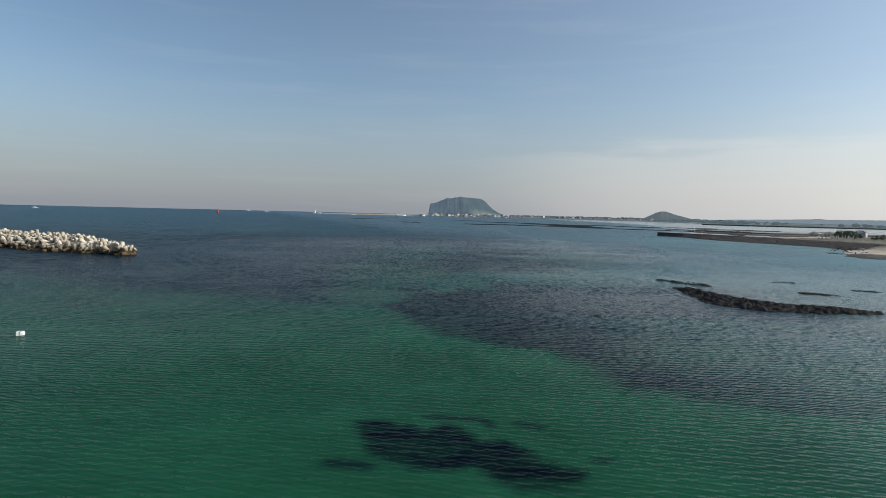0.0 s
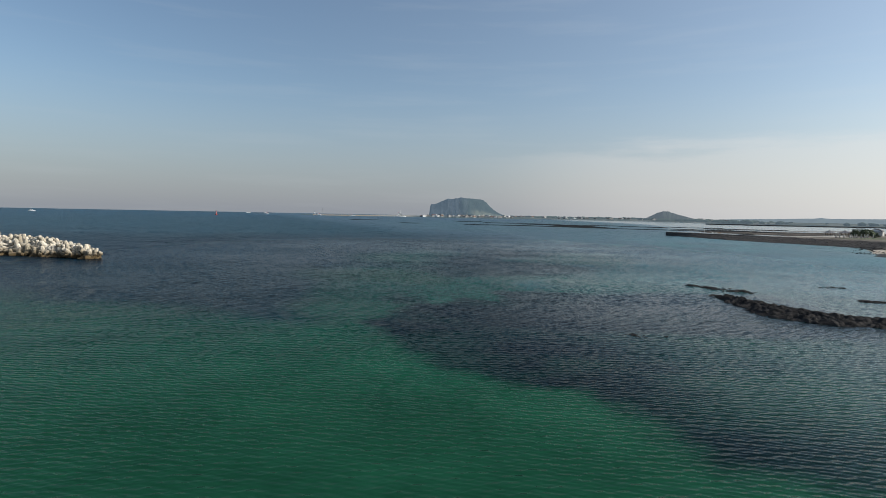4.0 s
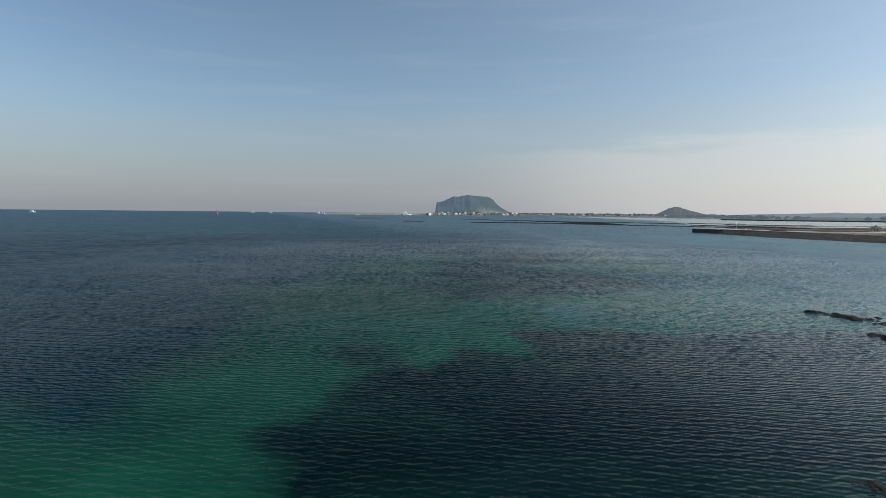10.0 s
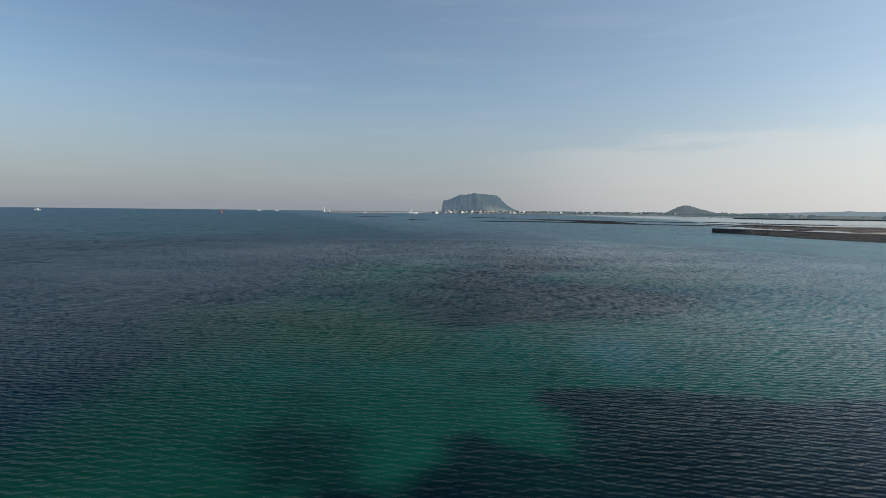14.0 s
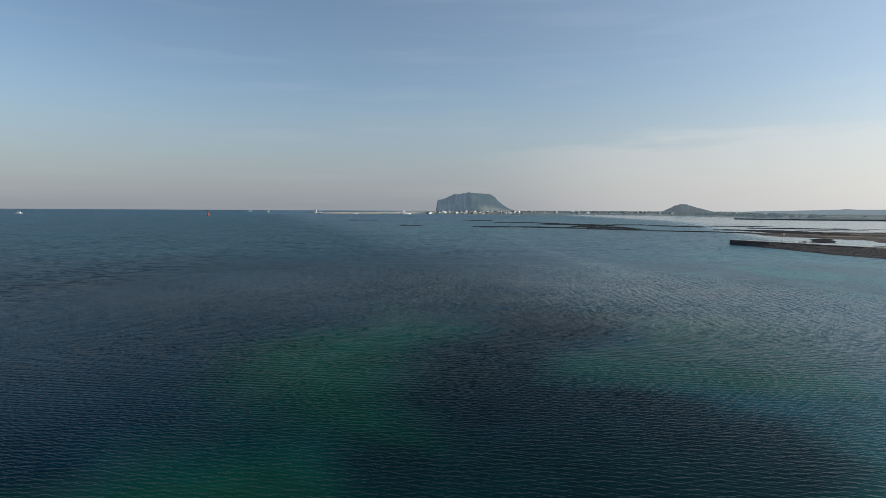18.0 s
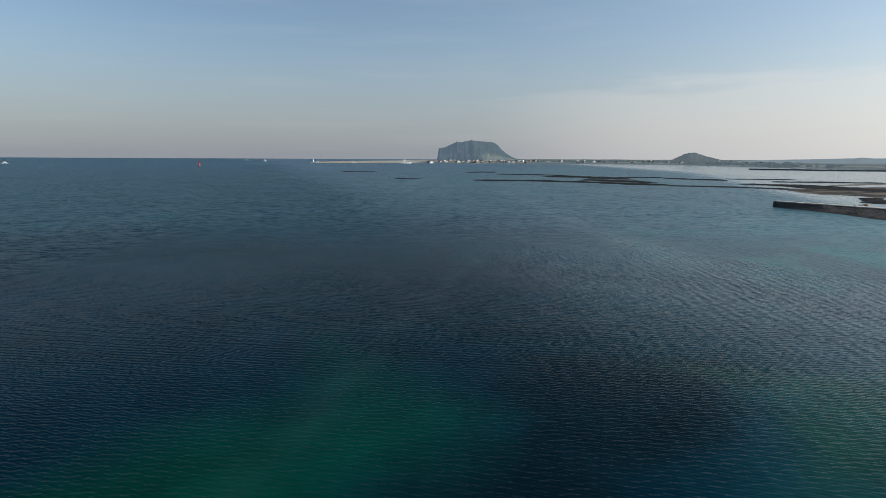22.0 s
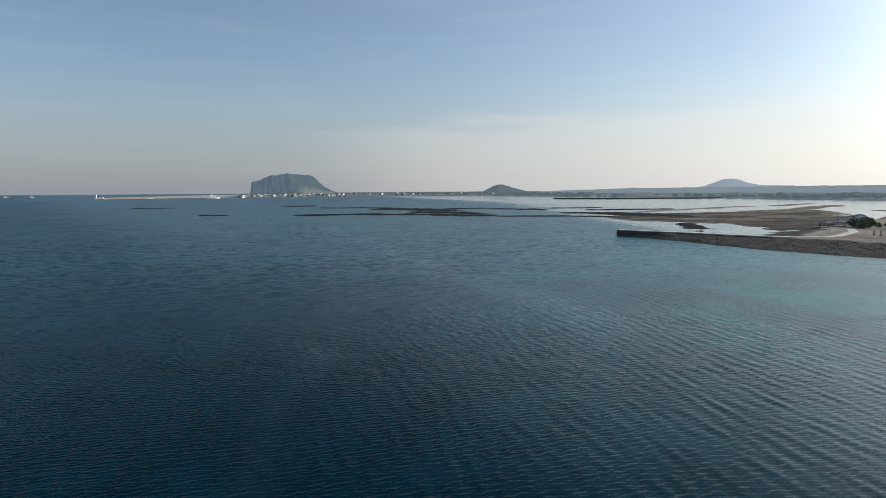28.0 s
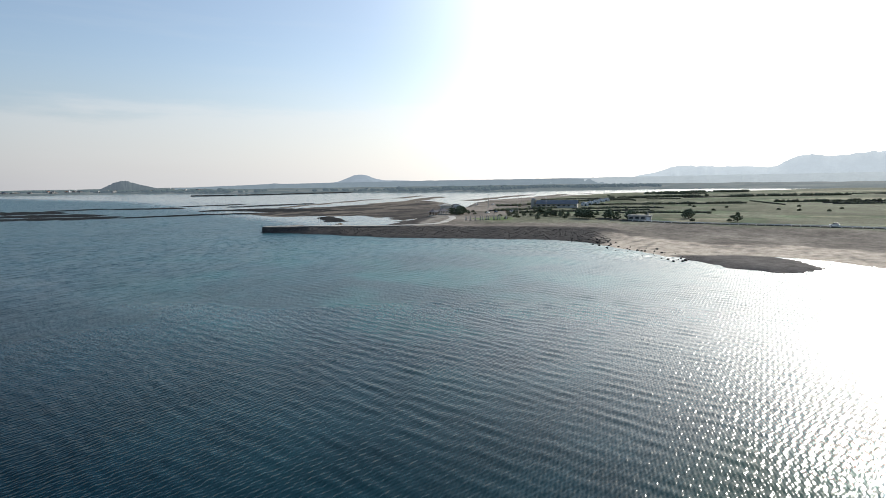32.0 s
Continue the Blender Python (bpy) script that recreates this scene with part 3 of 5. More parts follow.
def sea_tone(x, y, z):
    wx, wy = x + 7 * fbm(x / 16, y / 16, 3), y + 7 * fbm(x / 16, y / 16, 5)
    fx, fy = x + 2.2 * fbm(x / 3.5, y / 3.5, 13), y + 2.2 * fbm(x / 3.5, y / 3.5, 15)
    c = np.zeros((*x.shape, 3)) + GREEN
    c = blend(c, np.array((0.002, 0.036, 0.027)), step(y, 55, 150))
    c = blend(c, DEEP, step(y, 165, 195) * 0.9)
    shore = inside_distance(x, y, LAND)
    c = blend(c, TEAL, step(shore + 12 * fbm(x / 30, y / 30, 8), -130, -30) * step(y, 60, 160) * 0.85)
    c = blend(c, np.array((0.052, 0.185, 0.190)), step(shore + 14 * fbm(x / 26, y / 26, 10), -105, -25) * step(y, 150, 260) * 0.8)
    c = blend(c, TEAL * 0.8, step(x + 10 * fbm(x / 20, y / 20, 9), 20, 70) * step(y, 120, 160) * 0.6)
    c = blend(c, DEEP, step(inside_distance(wx, wy, DEEP_LEFT), -5, 7) * 0.92)
    c = blend(c, DEEP * 0.8, step(inside_distance(wx, wy, DEEP_FAR), -45, 30) * 0.6)
    c = blend(c, DARK, step(inside_distance(fx, fy, WEED_BAY), -2, 2.5) * (0.90 - 0.42 * step(x, 18, 42) + 0.25 * fbm(x / 12, y / 8, 21)).clip(0, 1))
    c = blend(c, GREEN * 0.5 + PALE * 0.12, step(inside_distance(fx, fy, WEED_GAP), -3, 4) * 0.55)
    c = blend(c, GREEN * 0.6, step(inside_distance(fx, fy, WEED_HOLE), -2, 3) * 0.25)
    c = blend(c, DARK, step(inside_distance(x + 0.5 * (fx - x), y + 0.7 * (fy - y), WEED_MID), -1.2, 1.6) * (0.9 + 0.25 * fbm(x / 9, y / 7, 25)).clip(0, 1))
    c = blend(c, DARK, step(inside_distance(fx, fy, WEED_WEST), -2, 2) * 0.6)
    c = blend(c, TEAL * 0.6, step(inside_distance(fx, fy, SHOAL), -2, 3) * 0.5)
    c = blend(c, DARK, step(inside_distance(0.5 * (x + wx), 0.5 * (y + wy), DARK_MID), -5, 5) * 0.85)
    c = blend(c, DARK, step(inside_distance(wx, wy, DARK_BAND), -6, 5) * 0.8)
    c = blend(c, np.array((0.001, 0.027, 0.018)), step(inside_distance(0.5 * (x + wx), 0.5 * (y + wy), GREEN_MID), -7, 9) * (0.95 - 0.5 * step(y, 215, 262)))
    c = blend(c, GREEN * 0.55, step(inside_distance(wx, wy, GREEN_LEFT), -6, 5) * 0.75)
    c = blend(c, GREEN * 0.5 + TEAL * 0.1, step(inside_distance(0.5 * (x + wx), 0.5 * (y + wy), GREEN_RIGHT), -5, 6) * (0.6 + 0.5 * fbm(x / 16, y / 9, 24)).clip(0, 1))
    c = blend(c, DARK * 0.7, step(inside_distance(x + 0.5 * fbm(x / 1.6, y / 1.2, 13), y + 0.6 * fbm(x / 1.6, y / 1.2, 15), WEED_NEAR), -0.7, 0.9) * (0.92 + 0.45 * fbm(x / 3.2, y / 1.4, 22)).clip(0, 1))
    for line, wide in WEED_SMALL:
        c = blend(c, DARK, step(chain_distance(x + 0.5 * fbm(x / 1.6, y / 1.2, 13), y, line, wide), -0.6, 0.6) * 0.75)
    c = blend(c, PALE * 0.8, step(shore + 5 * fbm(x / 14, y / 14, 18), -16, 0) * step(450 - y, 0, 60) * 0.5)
    # pale shoals, and sunward sky reflection painted over the water beside them
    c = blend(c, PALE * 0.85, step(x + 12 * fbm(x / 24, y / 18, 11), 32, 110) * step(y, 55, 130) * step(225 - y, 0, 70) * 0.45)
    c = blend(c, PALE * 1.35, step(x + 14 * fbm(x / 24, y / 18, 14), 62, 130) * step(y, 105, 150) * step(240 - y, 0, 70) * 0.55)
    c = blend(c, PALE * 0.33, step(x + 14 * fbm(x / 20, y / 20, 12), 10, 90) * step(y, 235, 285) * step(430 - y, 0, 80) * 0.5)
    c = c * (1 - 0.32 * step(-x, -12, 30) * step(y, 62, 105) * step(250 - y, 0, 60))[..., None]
    c = blend(c, np.array((0.018, 0.125, 0.118)), step(fbm(x / 17, y / 24, 40), -0.2, 0.45) * step(x, 45, 120) * step(y, 255, 325) * step(540 - y, 0, 90) * 0.55)
    # open sea farther off: mirrored blue sky painted into its colour
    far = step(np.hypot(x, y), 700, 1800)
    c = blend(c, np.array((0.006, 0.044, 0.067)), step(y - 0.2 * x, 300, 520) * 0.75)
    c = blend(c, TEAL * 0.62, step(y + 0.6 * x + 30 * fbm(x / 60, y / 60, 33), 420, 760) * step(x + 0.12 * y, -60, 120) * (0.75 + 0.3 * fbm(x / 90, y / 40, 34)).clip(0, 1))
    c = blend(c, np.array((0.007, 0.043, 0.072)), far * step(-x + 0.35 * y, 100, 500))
    # drifting lines of pale foam, broken up along their length
    for line, wide, soft, much in ((STREAK, 1.6, 4.5, 0.07), (SLICK, 3.0, 9.0, 0.12), (STREAK_LEFT, 5.0, 14.0, 0.22), (STREAK_FAR, 3.0, 10.0, 0.16)):
        ragged = (0.65 + 0.7 * fbm(x / 5, y / 16, 37)).clip(0, 1)
        c = blend(c, PALE, step(chain_distance(wx, wy, line, wide), -soft, soft) * ragged * much)
    # mirrored blue sky put into the body colour of the middle water
    c = c * (1 + np.array((-0.1, 0.10, 0.15)) * (step(270 - y, 0, 60) * step(60 - x, 0, 50) * step(y, 55, 100))[..., None])
    return c * (1 + 0.25 * fbm(x / 40, y / 25, 30, 3))[..., None]


def slick(x, y):
    """Bands of smoother water."""
    wx, wy = x + 7 * fbm(x / 16, y / 16, 3), y + 7 * fbm(x / 16, y / 16, 5)
    return np.maximum(step(chain_distance(wx, wy, STREAK, 3.0), -3, 4), step(chain_distance(wx, wy, SLICK, 5.0), -8, 6)) * (0.75 + 0.3 * fbm(x / 8, y / 20, 36))


def still(x, y):
    """The lagoon behind the reefs, and the pool in the lee of the jetty."""
    lagoon = step(x - 0.25 * y, 40, 400) * step(y, 560, 680)
    lee = step(x, 420, 520) * step(y, 500, 560)
    pool = step(x, 236, 262) * step(y + 0.8 * (x - 240), 512, 545) * step(x - 0.3 * (y - 500), 225, 255)
    return np.maximum(np.maximum(lagoon, lee), 0.9 * pool)


def chop(x, y):
    return (1.0 - 0.85 * still(x, y)) * (1 - 0.2 * slick(x, y))


def swell_share(x, y):
    return 0.08 + 0.92 * step(x + 0.5 * (y - 200), -25, 55) * step(y, 185, 300)


def ruffle(x, y):
    """Gloss of the sea: fine waves that cannot be drawn one by one."""
    d = segment_distance(x, y, (0, 0), (8, 245))
    return (0.10 + 0.21 * np.maximum(step(d, 20, 170), 0.8 * (1 - drawn(x, y)))) * (1 - 0.6 * (1 - chop(x, y)))


def sheen(x, y):
    """How much the surface mirrors: choppy open water little, the smooth sheltered shallows more."""
    lagoon = still(x, y)
    return 0.025 + 0.011 * step(y, 220, 290) + 0.3 * lagoon + 0.31 * step(x + 0.35 * (y - 250), 20, 135) * step(y, 150, 270) + 0.20 * step(x, 4, 75) * step(205 - y, 0, 80)


def drawn(x, y):
    """Where the sheet is fine enough to carry the waves in its shape."""
    return step(x, -118, -90) * step(214 - x, 0, 30) * step(y, 22, 32) * step(480 - y, 0, 150)


def wave_height(x, y):
    """Short crests running up the bay, and longer lines towards the beach; fading out where the sheet is coarse."""
    rng = random.Random(3)
    fade = drawn(x, y) * (1 - 0.18 * slick(x, y))
    gust = 0.75 + 0.6 * fbm(x / 24, y / 14, 131, 4)
    z = 0 * x
    for k in range(34):
        lam = 0.55 * 2.2 ** rng.random()
        a = radians(90 + rng.gauss(0, 36))
        kx, ky = math.cos(a) * 6.283 / lam, math.sin(a) * 6.283 / lam
        z = z + 0.0050 * lam ** 0.9 * np.sin(kx * x + ky * y + rng.uniform(0, 6.28) + 1.1 * fbm(x / 7, y / 7, 140 + k % 3, 2))
    z = z + 6.0 * np.clip(z, -0.03, 0.06) ** 2          # narrow crests, flat troughs
    lines = 0 * x
    for k in range(9):
        lam = 1.3 * 3.2 ** rng.random()
        a = radians(2 + rng.gauss(0, 8))
        kx, ky = math.cos(a) * 6.283 / lam, math.sin(a) * 6.283 / lam
        lines = lines + 0.0058 * lam ** 0.9 * np.sin(kx * x + ky * y + rng.uniform(0, 6.28) + 1.5 * fbm(x / 18, y / 34, 160 + k % 3, 3))
    lines = lines + 4.0 * np.clip(lines, -0.08, 0.16) ** 2
    return (z * gust * (1 - 0.3 * step(y, 240, 330)) * (1 - 0.3 * step(-x, 15, 45)) + lines * swell_share(x, y) * (0.75 + 0.45 * fbm(x / 22, y / 50, 151, 3))) * fade


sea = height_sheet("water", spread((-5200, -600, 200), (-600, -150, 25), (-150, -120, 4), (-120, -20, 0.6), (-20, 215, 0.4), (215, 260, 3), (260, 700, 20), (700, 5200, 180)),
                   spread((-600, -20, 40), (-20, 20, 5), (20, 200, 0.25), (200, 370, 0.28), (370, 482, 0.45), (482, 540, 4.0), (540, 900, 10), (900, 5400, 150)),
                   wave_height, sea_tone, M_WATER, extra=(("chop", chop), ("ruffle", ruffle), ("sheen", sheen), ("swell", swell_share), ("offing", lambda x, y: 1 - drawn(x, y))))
tagged(sea, "rippled green and dark blue sea over weed beds", "sea", kind="structure")


# ---------- land ----------
def land_height(x, y):
    wx, wy = x + 3 * fbm(x / 9, y / 9, 41), y + 3 * fbm(x / 9, y / 9, 43)
    d = inside_distance(wx, wy, LAND)
    rocky = step(y, 325, 350)
    tip = step(y, 430, 525)
    apron = 6 + 34 * (1 - tip)
    z_rock = np.where(d > 0, 3.3 * np.clip(d / apron, 0, 1) ** 0.8, d * 0.25)
    z_rock = z_rock + (0.55 * fbm(x / 4, y / 4, 44) * step(d, 0, 4) * step(apron + 4 - d, 0, 6))
    z_sand = np.where(d > 0, 1.5 * step(d, 0, 45) + 2.7 * step(d, 40, 85), d * 0.15)
    z = z_rock * rocky + z_sand * (1 - rocky)
    z = z + 0.9 * step(d, 55, 85) * rocky
    z = z + 5.0 * step(x, 420, 1100) * step(d, 0, 120) + 0.5 * fbm(x / 45, y / 45, 46) * step(d, 30, 80)
    # the lagoon side falls gently to the flats
    spit = inside_distance(wx, wy, SPIT)
    z = np.maximum(z, np.where(spit > 0, 0.9 * step(spit, 0, 7) + 0.25 * fbm(x / 3, y / 3, 47) * step(spit, 0, 2), -1))
    return z


BASALT, BANK, SAND = np.array((0.062, 0.058, 0.055)), np.array((0.165, 0.148, 0.128)), np.array((0.40, 0.35, 0.29))
GRASS, FIELD, STRAW, MUD = np.array((0.115, 0.122, 0.085)), np.array((0.085, 0.108, 0.066)), np.array((0.19, 0.185, 0.13)), np.array((0.125, 0.110, 0.094))


def land_tone(x, y, z):
    wx, wy = x + 5 * fbm(x / 14, y / 14, 51), y + 5 * fbm(x / 14, y / 14, 53)
    d = inside_distance(wx, wy, LAND)
    rocky = step(y + 8 * fbm(x / 12, y / 12, 54), 322, 345)
    tip = step(y, 430, 525)
    apron = 6 + 34 * (1 - tip)
    c = np.zeros((*x.shape, 3)) + BANK
    stripes = value_noise((x * 0.9 + y * 0.25) / 26, (y * 0.9 - x * 0.2) / 70, 55)
    c = blend(c, blend(blend(GRASS + 0 * c, FIELD, step(stripes, 0.5, 0.6)), STRAW, step(stripes, 0.74, 0.8)), step(d, 74, 92))
    c = c * (1 + 0.55 * fbm(x / 22, y / 35, 56) + 0.35 * fbm(x / 5, y / 8, 59))[..., None].clip(0.3, 2)
    c = blend(c, GRASS * 1.3, step(d, 60, 70) * step(92 - d, 0, 10) * rocky * 0.7)
    c = blend(c, BASALT, step(apron - d, -3, 3) * rocky)
    c = blend(c, np.array((0.22, 0.205, 0.18)), step(d - apron, -1, 1) * step(apron + 4 - d, 0, 1.5) * step(y, 440, 452))
    sandy = (1 - rocky) * step(34 - d + 6 * fbm(x / 10, y / 6, 57), 0, 4)
    c = blend(c, SAND, sandy)
    c = blend(c, BANK * 1.2, sandy * step(fbm(x / 9, y / 4, 58), 0.05, 0.3) * step(d, 6, 14) * 0.8)
    c = blend(c, np.array((0.10, 0.15, 0.055)), step(inside_distance(wx, wy, LAWN), -2, 2) * 0.85)
    spit = inside_distance(wx, wy, SPIT)
    c = blend(c, BASALT * 1.5, step(spit, -3, 0.5))
    return c


ground = height_sheet("ground", spread((195, 340, 2.0), (340, 460, 4.0), (460, 1260, 16)),
                      spread((-300, 180, 20), (180, 240, 4), (240, 400, 2.0), (400, 560, 2.5), (560, 660, 8)),
                      land_height, land_tone, M_GROUND, floor=-0.25)
tagged(ground, "low coastal land with dark rocky shore, sandy beach and dull green fields", "ground", kind="structure")


def flat_height(x, y):
    d = inside_distance(x + 9 * fbm(x / 25, y / 25, 61), y + 9 * fbm(x / 25, y / 25, 63), FLAT)
    bars = value_noise((x - 0.4 * y) / 60, (y + 0.4 * x) / 18, 64)
    return np.clip(d / 25, -1, 1) * 0.5 + 0.35 * (bars - 0.55) + 0.2 * fbm(x / 8, y / 8, 65) - 0.05


def flat_tone(x, y, z):
    c = np.zeros((*x.shape, 3)) + MUD
    c = c * (1 + 0.35 * fbm(x / 40, y / 9, 68))[..., None]
    weed = np.maximum(step(fbm(x / 34, y / 12, 66) + 0.35 * fbm(x / 7, y / 5, 69) + 0.25 * step(400 - x, 0, 60), -0.05, 0.2), step(620 - y + 30 * fbm(x / 25, y / 25, 67), 0, 40) * (0.75 + 0.5 * fbm(x / 9, y / 6, 70)).clip(0, 1))
    c = blend(c, BASALT * 0.8, weed)
    return blend(c, MUD * 0.55, step(0.12 - z, 0, 0.1) * 0.7)


flat = height_sheet("tidal_flat", spread((290, 480, 2.5), (480, 700, 5.0)), spread((495, 680, 2.5), (680, 790, 4.0)), flat_height, flat_tone, M_GROUND, floor=-0.05)
tagged(flat, "brown tidal flat with dark weed and shallow pools", "tidal flat", kind="structure")


def sand_bar(line, width, seed):
    xs, ys = [p[0] for p in line], [p[1] for p in line]

    def h(x, y):
        d = chain_distance(x + 14 * fbm(x / 40, y / 40, seed), y + 14 * fbm(x / 40, y / 40, seed + 2), line, width)
        return np.clip(d / width, -1, 1) * 0.5 - 0.05
    ob = height_sheet("sand_bar", spread((min(xs) - 60, max(xs) + 60, 8)), spread((min(ys) - 60, max(ys) + 60, 8)), h,
                      lambda x, y, z: np.zeros((*x.shape, 3)) + MUD, M_GROUND, floor=-0.05)
    tagged(ob, "low bar of pale brown wet sand", "sand bar", "sand bars of the lagoon", "structure")


for line, width, seed in (([(560, 760), (690, 800), (850, 870)], 16, 71), ([(700, 700), (860, 740), (1000, 760)], 14, 74),
                          ([(760, 900), (900, 960)], 14, 77), ([(880, 680), (1040, 700), (1160, 660)], 12, 80), ([(430, 800), (560, 850), (700, 900)], 10, 83)):
    sand_bar(line, width, seed)


def reef(line, width, seed):
    xs, ys = [p[0] for p in line], [p[1] for p in line]

    def h(x, y):
        d = chain_distance(x + 0.8 * width * fbm(x / 18, y / 18, seed), y + 0.8 * width * fbm(x / 18, y / 18, seed + 3), line, width)
        return np.clip(d / width * 2, -1, 1) * 0.7 + 0.5 * fbm(x / 7, y / 7, seed + 5) + 0.02
    gap = 2.0 if width < 12 else 3.0
    ob = height_sheet("reef", spread((min(xs) - 2 * width, max(xs) + 2 * width, gap)), spread((min(ys) - 2 * width, max(ys) + 2 * width, gap)),
                      h, None, M_REEF, floor=-0.05)
    tagged(ob, "low dark reef covered with brown weed, bared by the tide", "reef", "reefs in the bay")


for k, (line, width) in enumerate(REEFS):
    reef(line, width, 90 + 7 * k)


def islet(outline, top, seed, label):
    """Broken black lava rock standing out of the water."""
    xs, ys = [p[0] for p in outline], [p[1] for p in outline]
    gap = 0.22

    def h(x, y):
        d = inside_distance(x + 1.3 * fbm(x / 2.5, y / 2.5, seed), y + 1.3 * fbm(x / 2.5, y / 2.5, seed + 3), outline)
        crag = np.abs(fbm(x / 2.4, y / 2.4, seed + 5, 5)) * 1.5
        bx, by = x + 0.5 * fbm(x / 0.8, y / 0.8, seed + 11), y + 0.5 * fbm(x / 0.8, y / 0.8, seed + 13)
        block = 0.6 * lattice(np.floor(bx / 0.6), np.floor(by / 0.5), seed + 9) + 0.4 * lattice(np.floor(bx / 2.1 + 0.3 * by), np.floor(by / 1.7), seed + 17)
        body = np.clip(d / 2.6, -1, 1)
        return body * top * 0.42 + (0.42 * top * crag * (body > -0.6) + (0.3 + 0.35 * top) * (block - 0.5)) * np.clip(body + 0.9, 0, 1) - 0.1
    ob = height_sheet("rock_islet", spread((min(xs) - 2.5, max(xs) + 2.5, gap)), spread((min(ys) - 2.5, max(ys) + 2.5, gap)),
                      h, None, M_BASALT, floor=-0.02, smooth=False)
    tagged(ob, label, "rock", "lava rocks off the beach")


ROCK_MAIN = [(57.0, 132.5), (54.8, 117), (54.4, 109.5), (60.0, 101.5), (70.5, 99.8), (81.5, 100.8), (83.0, 102.5), (77.5, 106.0), (67.5, 110.5), (63.0, 117.5), (61.0, 126), (59.0, 132.5)]
ROCK = "jagged black lava rock ridge standing in shallow water"
LOW = "low flat black rock just above the water"
AWASH = "small black rock awash in pale water"
islet(ROCK_MAIN, 1.2, 201, ROCK)
islet([(58.4, 149.5), (60.5, 150.8), (64.0, 146.5), (65.0, 142.6), (62.3, 141.8)], 0.75, 205, LOW)
islet([(65.6, 145.6), (67.0, 146.4), (67.8, 144.6), (66.6, 143.8)], 0.6, 206, AWASH)
islet([(63.6, 140.0), (67.4, 136.8), (69.6, 139.0), (67.0, 142.0)], 0.7, 209, LOW)
islet([(91.0, 149.5), (95.5, 148.5), (97.5, 149.5), (93.5, 151.5)], 0.6, 213, AWASH)
islet([(84.0, 127.6), (88.0, 124.6), (91.6, 124.8), (90.0, 128.4), (86.0, 129.6)], 0.6, 217, AWASH)
islet([(101.6, 134.4), (106.4, 132.0), (107.8, 133.4), (103.6, 136.0)], 0.6, 221, AWASH)
islet([(25.4, 93.3), (26.6, 91.6), (28.4, 90.9), (27.4, 92.8)], 0.6, 225, "small dark rock breaking the surface over weed")
islet([(29.6, 91.9), (31.8, 90.5), (32.2, 91.0), (30.4, 92.2)], 0.35, 229, "small dark rock breaking the surface over weed")


# ---------- far coast, hills ----------
def far_height(x, y):
    d = inside_distance(x + 20 * fbm(x / 120, y / 120, 301), y + 20 * fbm(x / 120, y / 120, 303), FAR_COAST)
    low = step(-x, 60, 160)          # the sand spit lies lower than the rest
    return np.where(d > 0, 2.5 - 0.6 * low + (4 * step(d, 0, 120) + 3 * fbm(x / 60, y / 60, 305) * step(d, 20, 90)) * (1 - 0.75 * low), d * 0.1)


def far_tone(x, y, z):
    c = np.zeros((*x.shape, 3)) + np.array((0.045, 0.050, 0.035))
    c = blend(c, np.array((0.10, 0.10, 0.08)), step(fbm(x / 90, y / 90, 307), 0.0, 0.3))
    return blend(c, np.array((0.23, 0.195, 0.145)), step(-x, 120, 200) * step(620 + x, 0, 60))


far_land_hazed = height_sheet("backdrop_shore", spread((-720, 1300, 22), (1300, 4700, 150)), spread((-600, 700, 60), (700, 2700, 22), (2700, 5300, 150)),
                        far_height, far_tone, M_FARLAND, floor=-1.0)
tagged(far_land_hazed, "hazy low far shore with a pale sand spit", "far shore", kind="structure")

EYE = (7.0, 240.0, 29.0)


def ridge(name, label, dist, profile, depth, tone, glow, seed, rough=0.06, gap=0.22, foot=2.0, lumps=2.2):
    """A far ridge round the bay: crest heights from (bearing, elevation) pairs in degrees."""
    az = np.arange(profile[0][0], profile[-1][0] + gap, gap)
    el = np.interp(az, [p[0] for p in profile], [p[1] for p in profile])
    crest = EYE[2] + dist * np.tan(np.radians(el))
    crest = crest + rough * np.maximum(crest, 6) * fbm(az * lumps, az * 0 + seed, seed, 4)
    rows = ((-1.0, 0.0), (-0.72, 0.35), (-0.42, 0.68), (-0.16, 0.93), (0.0, 1.0), (0.4, 0.9), (1.0, 0.0))
    verts, faces, cols = [], [], []
    for j, (off, lift) in enumerate(rows):
        r = dist + off * depth * (1 + 0.25 * fbm(az * 1.3, az * 0 + j, seed + 3))
        z = np.maximum(crest * lift * (1 + (0.16 * fbm(az * 3.0, az * 0 + j * 1.7, seed + 9) if 0 < lift < 1 else 0)), -2) + foot * (lift > 0)
        for a, rr, zz in zip(np.radians(az), r, z):
            verts.append((EYE[0] + rr * math.sin(a), EYE[1] + rr * math.cos(a), zz))
    n = len(az)
    for j in range(len(rows) - 1):
        for k in range(n - 1):
            faces.append((j * n + k, j * n + k + 1, (j + 1) * n + k + 1, (j + 1) * n + k))
    me = bpy.data.meshes.new(name)
    me.from_pydata(verts, [], faces)
    me.polygons.foreach_set("use_smooth", [True] * len(me.polygons))
    # glow puts the bluish haze of distance into the woods as emission
    me.materials.append(surface(name + "_woods_haze", tuple(0.6 * v for v in tone), tuple(1.4 * v for v in tone), 70.0, 0.95, 4.0, fine=6.0, glow=glow))
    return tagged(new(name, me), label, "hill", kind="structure")


